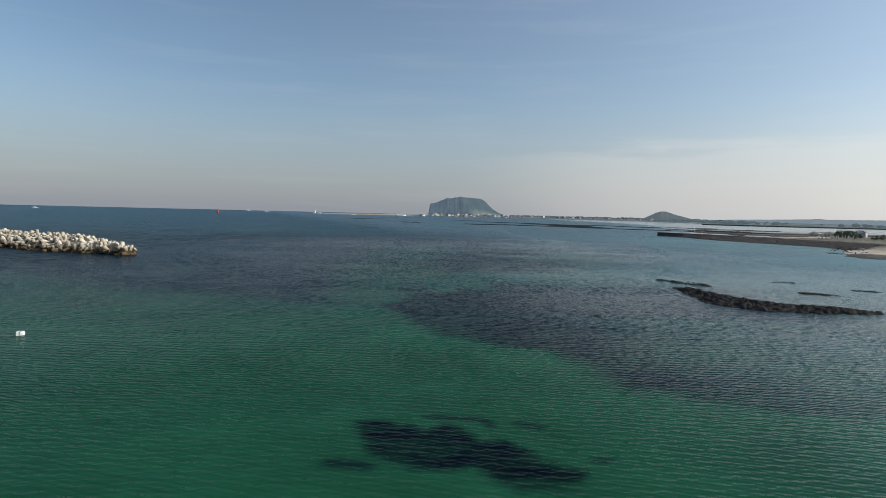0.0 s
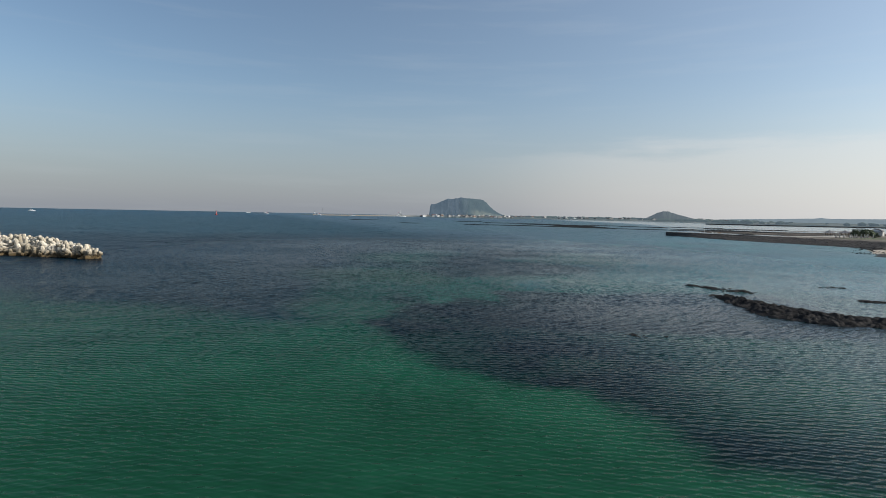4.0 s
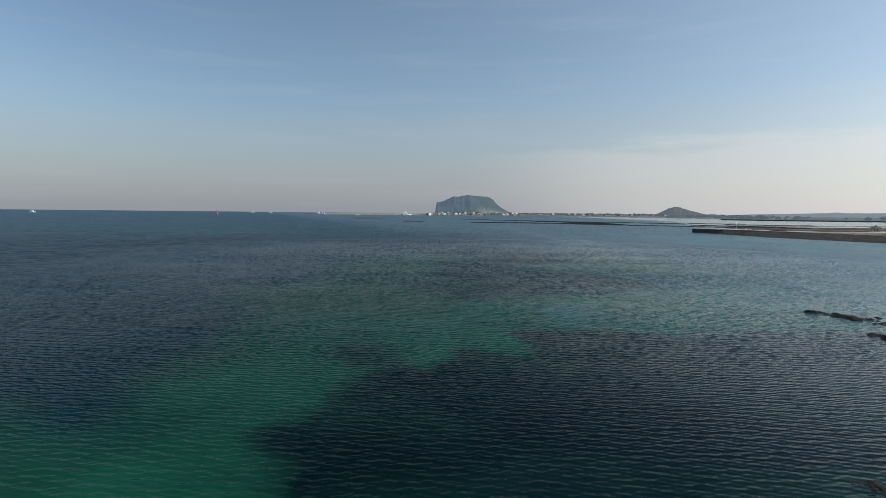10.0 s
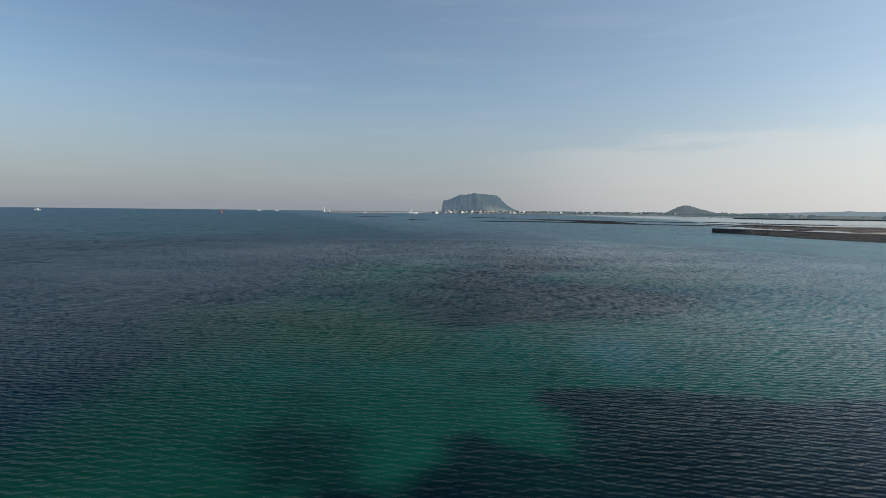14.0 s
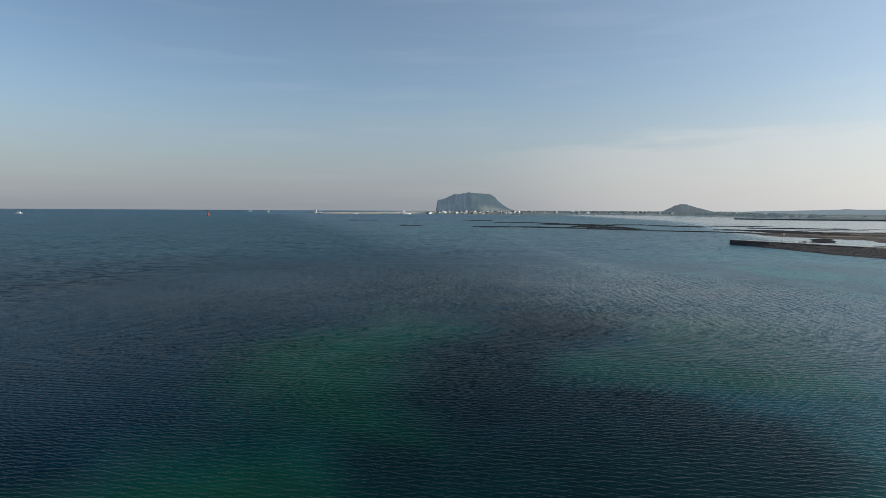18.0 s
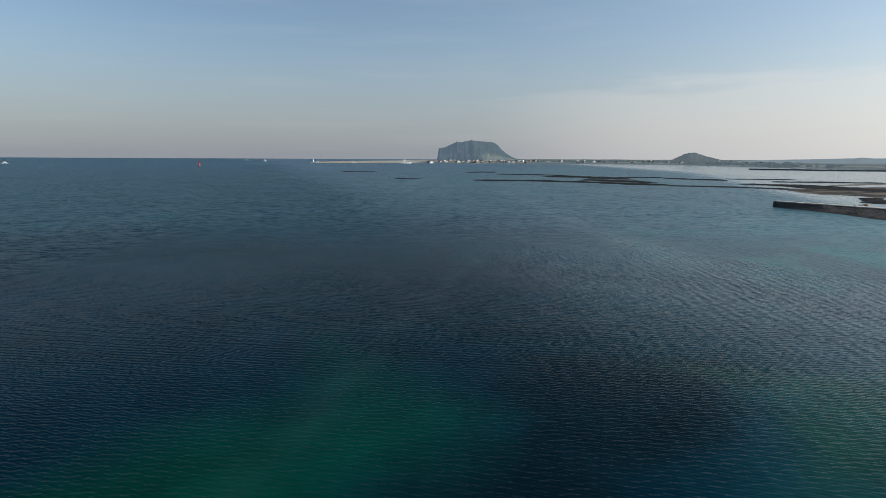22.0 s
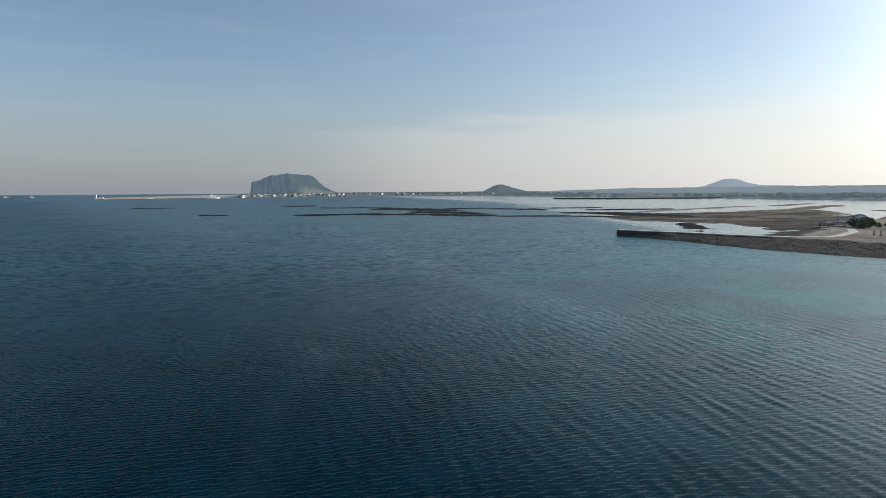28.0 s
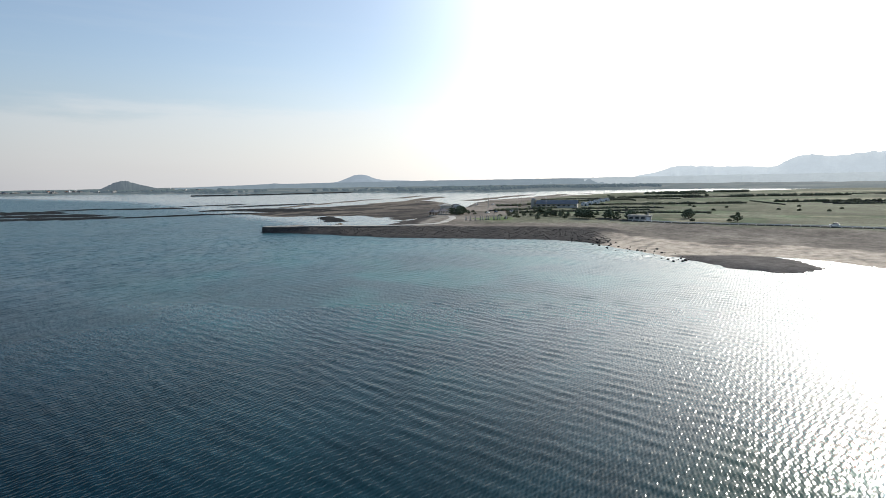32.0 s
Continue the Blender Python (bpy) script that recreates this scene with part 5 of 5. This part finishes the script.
def mast(x, y, tall):
    root = empty("mast", pose(x, y, far_z(x, y)), "tall slender pale mast in the far harbour", "mast", "masts of the far harbour")
    part("pole", rod((0, 0, -2), (0, 0, tall), 0.38, 0.2), M_MAST, root)
    part("head", box((2.4, 0.8, 0.9), (0, 0, tall), bevel=0.1), M_STEEL, root)
    part("footing", box((5, 5, 2), (0, 0, -1), bevel=0.2), M_CONCRETE, root)


for x, tall in ((35, 62), (68, 64), (106, 66), (136, 60)):
    mast(x, 2450, tall)
mast(-537, 2452, 28)


# woods along the far shore, many clumps in one sheet
def far_woods():
    rng = random.Random(31)
    verts, faces = [], []
    base = bmesh.new()
    bmesh.ops.create_icosphere(base, subdivisions=1, radius=1.0)
    bv, bf = [v.co.copy() for v in base.verts], [[v.index for v in f.verts] for f in base.faces]
    base.free()
    for k in range(1100):
        az = rng.uniform(6.5, 75)
        coast = float(np.interp(az, [6, 14, 20, 24, 30, 36, 42, 50, 57, 65, 75], [2420, 2560, 2480, 2280, 1900, 1560, 1500, 1420, 1400, 1580, 1650]))
        r = coast + 40 + abs(rng.gauss(0, 120))
        a = radians(az)
        x, y = EYE[0] + r * math.sin(a), EYE[1] + r * math.cos(a)
        if float(inside_distance(np.array([x]), np.array([y]), FAR_COAST)[0]) < 25:
            continue
        z, s = far_z(x, y), rng.uniform(4, 9)
        n = len(verts)
        for c in bv:
            j = rng.uniform(0.7, 1.25)
            verts.append((x + c.x * s * 1.5 * j, y + c.y * s * j, z + 0.45 * s + c.z * s * 0.62 * j))
        faces.extend([[n + i for i in f] for f in bf])
    me = bpy.data.meshes.new("far_woods_haze")
    me.from_pydata(verts, [], faces)
    # glow: air haze over these woods, emitted by the leaves
    me.materials.append(surface("far_leaves_hazed", (0.022, 0.032, 0.020), (0.05, 0.062, 0.038), 40.0, 0.95, glow=(0.08, 0.105, 0.13)))
    tagged(new("far_woods_haze", me), "hazy dark woods along the far shore", "woods", kind="stuff")


far_woods()

causeway = bmesh.new()
for a, b in zip([(755, 1592), (880, 1500), (1010, 1465), (1180, 1430)], [(880, 1500), (1010, 1465), (1180, 1430), (1320, 1390)]):
    va, vb = Vector((*a, 0)), Vector((*b, 0))
    d = vb - va
    box((d.length + 4, 9, 4.2), ((va + vb) / 2 + Vector((0, 0, -1.4)))[:], causeway, math.atan2(d.y, d.x), 0.8)
tagged(part("causeway", causeway, M_JETTY), "low dark stone causeway across the lagoon", "causeway", kind="structure")


# ---------- buildings on the near shore ----------
def pavilion(x, y, turn, size):
    z = land_z(x, y)
    root = empty("pavilion", pose(x, y, z, 0, 0, turn), "wooden park pavilion with a grey tiled pyramid roof", "pavilion", "pavilions by the jetty")
    part("platform", lathe([(0.62 * size, -0.4), (0.62 * size, 0.45)], 8), M_CONCRETE, root)
    for k in range(8):
        a = (k + 0.5) * math.pi / 4
        part("column", rod((0.5 * size * math.cos(a), 0.5 * size * math.sin(a), 0.4), (0.5 * size * math.cos(a), 0.5 * size * math.sin(a), 2.9), 0.14), M_WOOD, root)
        b = a + math.pi / 4
        part("railing", rod((0.5 * size * math.cos(a), 0.5 * size * math.sin(a), 1.2), (0.5 * size * math.cos(b), 0.5 * size * math.sin(b), 1.2), 0.07, sides=6), M_WOOD, root)
    part("roof", lathe([(0.80 * size, 2.75), (0.78 * size, 2.95), (0.45 * size, 3.55), (0.16 * size, 4.3), (0.10 * size, 4.7)], 8), M_ROOF, root)
    part("finial", lathe([(0.10 * size, 4.7), (0.16, 5.0), (0.05, 5.4)], 8), M_ROOF, root)


pavilion(337, 497, 10, 5.6)
pavilion(353, 500, 25, 7.4)


def arched_canopy(x, y, turn):
    z = land_z(x, y)
    root = empty("arched_canopy", pose(x, y, z, 0, 0, turn), "tall arched steel canopy with a pale sheet on slender posts", "canopy")
    for px in (-5, -1.7, 1.7, 5):
        for py in (-1.8, 1.8):
            top = 6.6 - 0.045 * px * px
            part("post", rod((px, py, -0.3), (px, py, top), 0.16), M_CONCRETE, root)
    arch = [(px, 6.8 - 0.045 * px * px) for px in np.linspace(-5.6, 5.6, 11)]
    part("roof", prism(arch + [(px, pz + 0.25) for px, pz in arch[::-1]], 4.6), M_RENDER, root)
    part("back_panel", box((9.6, 0.15, 2.6), (0, 2.0, 3.2)), M_PLASTIC, root)
    part("plinth", box((11.5, 5.2, 0.6), (0, 0, -0.3), bevel=0.05), M_CONCRETE, root)


arched_canopy(374, 511, -30)


def domed_hall(x, y, turn):
    z = land_z(x, y)
    root = empty("domed_hall", pose(x, y, z, 0, 0, turn), "low pale hall with a rounded roof", "hall")
    part("wall", box((9, 7, 4.2), (0, 0, -0.4), bevel=0.1), M_RENDER, root)
    dome = [(4.3 * math.cos(a), 3.8 + 2.6 * math.sin(a)) for a in np.linspace(0, math.pi, 13)]
    part("roof", prism(dome, 7.2), M_ROOF, root)
    arch = [(3.1 * math.cos(a), 4.1 + 1.8 * math.sin(a)) for a in np.linspace(0, math.pi, 11)]
    part("window", prism(arch, 0.2, (0, -3.7, 0)), M_PLASTIC, root, "pale arched window")
    part("door", box((2.0, 0.15, 2.4), (0, -3.6, -0.1)), M_DARKGLASS, root)


domed_hall(394, 516, -50)


def long_hall(x, y, turn):
    z = land_z(x, y)
    root = empty("farm_hall", pose(x, y, z, 0, 0, turn), "long farm hall with a dark blue sheet roof", "farm building")
    part("wall", box((36, 14, 3.8), (0, 0, -0.5)), M_CONCRETE, root)
    bm = prism([(-8, 3.2), (0, 6.2), (8, 3.2), (8, 3.4), (0, 6.5), (-8, 3.4)], 37)
    roof = part("roof", bm, M_ROOF_BLUE, root, "dark blue sheet roof")
    roof.rotation_euler = (0, 0, radians(90))
    for k in range(8):
        part("window", box((2.4, 0.15, 1.2), (-15.8 + 4.5 * k, -7.05, 1.4)), M_DARKGLASS, root)
    part("door", box((4.0, 0.15, 3.0), (16.0 - 2.2, -7.08, -0.3)), M_STEEL, root)
    part("silo", lathe([(2.3, -0.5), (2.3, 7.2), (1.2, 8.4), (0.2, 8.8)], 12, (-21.5, 0, 0)), M_CONCRETE, root)


long_hall(468, 456, -72)


def gable_tent(x, y, turn):
    z = land_z(x, y)
    root = empty("greenhouse", pose(x, y, z, 0, 0, turn), "small gabled greenhouse with a white end wall", "greenhouse", "greenhouses beside the farm hall")
    part("film", prism([(-2.6, -0.3), (-2.6, 1.7), (0, 3.1), (2.6, 1.7), (2.6, -0.3)], 14, (0, 7.2, 0)), M_ROOF_BLUE, root)
    part("end_wall", prism([(-2.5, -0.3), (-2.5, 1.6), (0, 3.0), (2.5, 1.6), (2.5, -0.3)], 0.3), M_WHITE, root, "bright white end wall")
    part("door", box((1.2, 0.1, 1.7), (0, -0.2, -0.1)), M_DARKGLASS, root)


for k in range(13):
    s = k / 12
    gable_tent(500 + 108 * s, 442 + 18 * s + (4 if k % 3 == 1 else 0), -68)


def shed(x, y, turn):
    z = land_z(x, y)
    root = empty("shed", pose(x, y, z, 0, 0, turn), "low grey concrete roadside building with a flat roof", "shed")
    part("wall", box((13, 6, 3.4), (0, 0, -0.4)), M_CONCRETE, root)
    part("roof", box((14, 6.8, 0.35), (0, 0, 3.0), bevel=0.06), M_CONCRETE, root)
    for k in range(3):
        part("window", box((2.0, 0.15, 1.2), (-4.5 + 3.3 * k, -3.05, 1.2)), M_DARKGLASS, root)
    part("door", box((1.8, 0.15, 2.3), (5.0, -3.05, -0.1)), M_WHITE, root)
    part("chimney", box((0.7, 0.7, 1.4), (4.5, 1.0, 3.3)), M_CONCRETE, root)


shed(340, 344, -80)


def stone_post(x, y, tall, proto=[]):
    m = pose(x, y, land_z(x, y), 0, 0, 37 * x % 90)
    if proto:
        return copy_thing(proto[0], m)
    root = empty("stone_post", m, "pale upright carved stone on a lawn", "stone post", "carved stones on the lawn")
    part("shaft", lathe([(0.45, -0.3), (0.42, 1.0), (0.36, 2.0), (0.40, 2.3), (0.22, 2.8)], 9), M_CONCRETE, root)
    part("plinth", box((1.2, 1.2, 0.4), (0, 0, -0.15), bevel=0.05), M_BASALT, root)
    proto.append(root)
    return root


rs = random.Random(8)
for k in range(11):
    stone_post(308 + 0.9 * k + rs.uniform(-1, 1), 446 - 2.3 * k + rs.uniform(-1.2, 1.2), 2.6)


# ---------- road ----------
ROAD = [(348, 372), (337, 345), (330, 318), (331, 295), (333, 267), (331, 249), (331, 230), (334, 190), (345, 100), (370, -40), (420, -280)]


def road():
    spots = along_line(ROAD, 4.0)
    bm = bmesh.new()
    last = None
    for p, a in spots:
        n = Vector((-math.sin(a), math.cos(a), 0))
        z = land_z(p.x, p.y) + 0.35
        row = [bm.verts.new((*(p + n * w)[:2], z + dz)) for w, dz in ((-3.6, -0.8), (-3.4, 0), (3.4, 0), (3.6, -0.8))]
        if last:
            for j in range(3):
                bm.faces.new((last[j], last[j + 1], row[j + 1], row[j]))
        last = row
    ob = part("road", bm, M_ASPHALT)
    tagged(ob, "narrow grey asphalt coast road", "road", kind="structure")
    root = empty("guard_rail", pose(0, 0, 0), "pale concrete and steel guard rail along the coast road", "guard rail")
    near = [s for s in along_line(ROAD[1:9], 4.0)]
    rail = bmesh.new()
    posts = bmesh.new()
    box((0.35, 0.3, 0.9), (0, 0, 0), posts, bevel=0.03)
    first = None
    pts = []
    for p, a in near:
        q = p + Vector((-math.sin(a), math.cos(a), 0)) * -3.9
        if q.x > p.x:
            q = p + Vector((-math.sin(a), math.cos(a), 0)) * 3.9
        z = land_z(q.x, q.y) + 0.1
        if first is None:
            first = part("post", posts, M_WHITE, root)
            ob = first
        else:
            ob = new("post", first.data)
            ob.parent = root
        ob.location, ob.rotation_euler = (q.x, q.y, z), (0, 0, a)
        pts.append(Vector((q.x, q.y, z + 0.72)))
    for a, b in zip(pts, pts[1:]):
        rod(a, b, 0.16, sides=6, bm=rail)
    part("rail", rail, M_WHITE, root)


road()


def car(x, y, turn, paint, label):
    root = empty("car", pose(x, y, land_z(x, y) + 0.4, 0, 0, turn), label, "car", "parked cars")
    body = prism([(-2.2, 0.35), (-2.2, 0.95), (-1.9, 1.05), (1.2, 1.0), (2.1, 0.85), (2.2, 0.4)], 1.75)
    part("body", body, paint, root)
    part("cabin", prism([(-1.9, 1.0), (-1.6, 1.55), (0.4, 1.6), (1.2, 1.0)], 1.55), M_GLASSY, root, "dark glass cabin")
    part("roof", box((1.9, 1.5, 0.08), (-0.6, 0, 1.57), bevel=0.03), paint, root)
    for wx in (-1.35, 1.35):
        for wy in (-0.85, 0.85):
            w = part("wheel", rod((wx, wy - 0.11, 0.32), (wx, wy + 0.11, 0.32), 0.32, sides=12), M_RUBBER, root)
            part("rim", rod((wx, wy - 0.13, 0.32), (wx, wy + 0.13, 0.32), 0.19, sides=10), M_STEEL, w)


car(331, 249, 88, M_WHITE, "white car on the coast road")
car(372, 470, 20, M_WHITE, "white car parked near the lawn")
car(395, 462, 70, M_WHITE, "white car parked near the lawn")
car(384, 470, 15, M_ROOF_BLUE, "blue car parked near the lawn")


car(495, 560, 40, M_WHITE, "white van parked by the far lane")
car(500, 543, 60, M_WHITE, "white van parked by the far lane")


def utility_pole(x, y):
    root = empty("utility_pole", pose(x, y, land_z(x, y), 0, 0, 40), "tall grey concrete utility pole with a cross arm", "utility pole", "utility poles along the lane")
    part("pole", rod((0, 0, -0.5), (0, 0, 11.0), 0.22, 0.13), M_CONCRETE, root)
    part("cross_arm", box((2.2, 0.14, 0.14), (0, 0.15, 10.0)), M_STEEL, root)
    for k in (-0.95, 0, 0.95):
        part("insulator", lathe([(0.05, 10.1), (0.11, 10.2), (0.11, 10.4), (0.05, 10.5)], 7, (k, 0.15, 0)), M_WHITE, root)


for x, y in ((560, 590), (545, 560), (520, 520), (470, 530), (440, 512), (420, 470), (412, 440), (600, 560)):
    utility_pole(x, y)


# ---------- trees, shrubs, boulders ----------
def tree(tall, spread_r, leaf, seed, label, category, group):
    rng = random.Random(seed)
    root = empty("tree", pose(0, 0, -60), label, category, group)
    trunk_bm = rod((0, 0, -0.4), (rng.uniform(-0.2, 0.2), rng.uniform(-0.2, 0.2), tall * 0.62), 0.045 * tall, 0.02 * tall, 7)
    trunk = part("trunk", trunk_bm, M_BARK, root)
    for k in range(5):
        a = k * 1.3 + rng.uniform(-0.3, 0.3)
        z = tall * rng.uniform(0.32, 0.58)
        part("limb", rod((0, 0, z), (spread_r * 0.7 * math.cos(a), spread_r * 0.7 * math.sin(a), z + tall * rng.uniform(0.1, 0.28)), 0.018 * tall, 0.007 * tall, 5), M_BARK, trunk)
    crown = bmesh.new()
    for k in range(110):
        u, a = rng.random() ** 0.5, rng.uniform(0, 6.283)
        zz = rng.uniform(0.16, 1.0)
        r = spread_r * u * (0.75 + 0.3 * min(1, zz / 0.4) - 0.75 * max(0, zz - 0.5) / 0.5)
        c = Vector((r * math.cos(a), r * math.sin(a), tall * zz))
        s = rng.uniform(0.10, 0.22) * spread_r
        made = bmesh.ops.create_icosphere(crown, subdivisions=1, radius=s)["verts"]
        for v in made:
            v.co = Vector((v.co.x * rng.uniform(0.7, 1.5), v.co.y * rng.uniform(0.7, 1.5), v.co.z * rng.uniform(0.4, 1.0))) + c
    part("crown", crown, leaf, root)
    return root


protos = [tree(4.2, 1.6, M_LEAF, 61, "small dark green pine tree on the shore land", "tree", "trees by the coast road"),
          tree(3.2, 1.6, M_LEAF, 62, "small bushy dark green tree on the shore land", "tree", "trees by the coast road"),
          tree(5.2, 2.5, M_LEAF, 63, "broad dark green tree on the shore land", "tree", "trees by the coast road"),
          tree(1.5, 1.5, M_SHRUB, 64, "dry olive shrub on the shore land", "shrub", "shrubs by the coast road")]
protos.append(tree(6.0, 3.9, M_LEAF, 65, "large spreading dark green tree on the shore land", "tree", "trees by the coast road"))
rt = random.Random(71)
spots = [(335, 422), (334, 411), (322, 401), (326, 391), (337, 390), (343, 378), (362, 377), (340, 360), (343, 331), (349, 318), (356, 300), (361, 460),
         (352, 448), (345, 436), (365, 392), (372, 384), (368, 372), (358, 368), (330, 405), (350, 412), (383, 440), (392, 428), (377, 452), (401, 470),
         (344, 352), (350, 344), (362, 336), (369, 322), (378, 312), (352, 292), (388, 300), (398, 350), (410, 380), (430, 410), (446, 430), (420, 442),
         (345, 470), (366, 478), (352, 496), (380, 500), (392, 496), (410, 500), (338, 428), (318, 414), (321, 424)]
for k, (x, y) in enumerate(spots):
    if k % 5 in (1, 3):
        continue
    src = rt.choice(protos)
    if y > 405:
        src = protos[3]
    if k == 6 or k == 14:
        src = protos[2]
    copy_thing(src, pose(x + rt.uniform(-2, 2), y + rt.uniform(-2, 2), land_z(x, y) - 0.1, 0, 0, rt.uniform(0, 360)))
for k in range(26):
    x, y = rt.uniform(350, 560), rt.uniform(230, 560)
    if float(inside_distance(np.array([x]), np.array([y]), LAND)[0]) < 30:
        continue
    copy_thing(protos[3], pose(x, y, land_z(x, y) - 0.1, 0, 0, rt.uniform(0, 360)))
for k in range(9):
    copy_thing(protos[k % 2], pose(371 + 0.4 * k, 452 - 5.4 * k, land_z(371, 452 - 5.4 * k) - 0.1, 0, 0, 77 * k))
    copy_thing(protos[(k + 1) % 2], pose(346 + 1.1 * k, 436 - 5.0 * k, land_z(346, 436 - 5 * k) - 0.1, 0, 0, 57 * k))
grove = ((353, 489), (357, 484), (361, 489), (356, 494), (364, 483), (350, 482), (368, 492), (374, 497), (379, 503), (385, 505))
for k, (x, y) in enumerate(grove):
    copy_thing(protos[(2, 4, 0, 2, 1)[k % 5]], pose(x, y, land_z(x, y) - 0.1, 0, 0, 41 * k))
for x, y in ((341, 376), (349, 366), (346, 384)):
    copy_thing(protos[4], pose(x, y, land_z(x, y) - 0.1, 0, 0, 5 * x))


def hedge(x, y, turn, length, tall, seed):
    """A ragged row of low growth over a field wall."""
    rng = random.Random(seed)
    root = empty("hedge", pose(x, y, 0, 0, 0, turn), "ragged olive hedge over a dry stone field wall", "hedge", "hedges between the fields")
    wall, leaves = bmesh.new(), bmesh.new()
    d = Vector((math.cos(radians(turn)), math.sin(radians(turn)), 0))
    s = -length / 2
    while s < length / 2:
        z = land_z(x + d.x * s, y + d.y * s)
        box((3.2, 0.7, 1.3), (s, 0, z - 0.3), wall, bevel=0.12)
        for k in range(0 if rng.random() < 0.28 else rng.randint(2, 6)):
            r = rng.uniform(0.5, 1.0) * tall
            made = bmesh.ops.create_icosphere(leaves, subdivisions=1, radius=r * 0.7)["verts"]
            c = Vector((s + rng.uniform(-1.5, 1.5), rng.uniform(-0.8, 0.8), z + r * 0.55))
            for v in made:
                v.co = Vector((v.co.x * rng.uniform(0.8, 1.6), v.co.y * rng.uniform(0.7, 1.2), v.co.z * rng.uniform(0.6, 1.1))) + c
        s += 2.4
    part("field_wall", wall, M_JETTY, root, "dark dry stone wall")
    tagged(part("growth", leaves, M_SHRUB, root), kind="stuff")


for k, (hx, hy, ha, hl, ht) in enumerate(((430, 470, -40, 60, 2.2), (520, 500, -35, 90, 2.6), (600, 470, -40, 80, 2.4), (470, 400, -60, 70, 1.9), (700, 430, -50, 120, 3.0),
                                          (560, 360, -62, 90, 2.3), (760, 300, -60, 130, 3.0), (420, 350, -60, 60, 1.6), (860, 420, -52, 150, 3.2), (640, 250, -65, 110, 2.5))):
    hedge(hx, hy, ha, hl, ht, 700 + k)
hr = random.Random(19)
for k in range(20):
    hx, hy = hr.uniform(370, 900), hr.uniform(120, 520)
    if float(inside_distance(np.array([hx]), np.array([hy]), LAND)[0]) < 70:
        continue
    hedge(hx, hy, hr.choice((-58, -52, -64, 30)) + hr.uniform(-5, 5), hr.uniform(30, 85), hr.uniform(0.9, 1.7), 500 + k)
for k, src in enumerate(protos):
    x, y = 347 + 5 * k, 398 + 6 * k
    src.matrix_basis = pose(x, y, land_z(x, y) - 0.1, 0, 0, 50 * k)


def boulder_mesh(seed, size):
    rng = random.Random(seed)
    bm = bmesh.new()
    bmesh.ops.create_icosphere(bm, subdivisions=2, radius=size)
    for v in bm.verts:
        n = noise.noise(v.co * (1.3 / size) + Vector((seed, 0, 0)))
        v.co *= 1 + 0.35 * n
        v.co.z *= 0.62
    me = bpy.data.meshes.new("boulder")
    bm.to_mesh(me)
    bm.free()
    me.materials.append(M_BASALT)
    return me


stones = [boulder_mesh(k, s) for k, s in enumerate((0.55, 0.36, 0.27, 0.2))]
rb = random.Random(77)
shore_pts = along_line([(250, 352), (248, 338), (238, 324), (229, 312), (222, 302), (215, 292), (209, 287)], 1.1)
for p, a in shore_pts:
    q = p + Vector((rb.gauss(1.5, 4.5), rb.gauss(0, 3.0), 0))
    ob = new("boulder", rb.choice(stones))
    ob.location = (q.x, q.y, max(0.0, land_z(q.x, q.y)) + 0.15)
    ob.rotation_euler = (0, 0, rb.uniform(0, 6.28))
    tagged(ob, "dark rounded lava boulder at the edge of the beach", "boulder", "boulders along the beach")
# broken rock strewn over the dark foreshore
verts, faces = [], []
cube = [(-1, -1, -1), (1, -1, -1), (1, 1, -1), (-1, 1, -1), (-0.6, -0.7, 1), (0.7, -0.6, 1), (0.6, 0.7, 1), (-0.7, 0.6, 1)]
quads = [(0, 3, 2, 1), (4, 5, 6, 7), (0, 1, 5, 4), (1, 2, 6, 5), (2, 3, 7, 6), (3, 0, 4, 7)]
for k in range(3000):
    y = rb.uniform(332, 530)
    x0 = float(np.interp(y, [332, 340, 357, 394, 432, 470, 505, 535], [243, 248, 253, 238, 222, 216, 210, 205]))
    w = float(np.interp(y, [332, 357, 430, 470, 505, 535], [16, 34, 42, 24, 12, 4]))
    x = x0 + rb.uniform(-1, 1.0) * 1.2 + w * rb.random()
    z, s = land_z(x, y), rb.uniform(0.12, 0.42)
    if z < -0.3:
        continue
    ca, sa, n = math.cos(k), math.sin(k), len(verts)
    for c in cube:
        j = rb.uniform(0.75, 1.2) * s
        verts.append((x + (c[0] * ca - c[1] * sa) * j, y + (c[0] * sa + c[1] * ca) * j, z + 0.06 * s + c[2] * j * 0.42))
    faces.extend([[n + i for i in f] for f in quads])
me = bpy.data.meshes.new("foreshore_rocks")
me.from_pydata(verts, [], faces)
me.materials.append(M_JETTY)
tagged(new("foreshore_rocks", me), "broken black lava rocks strewn over the foreshore", "rocks", kind="stuff")
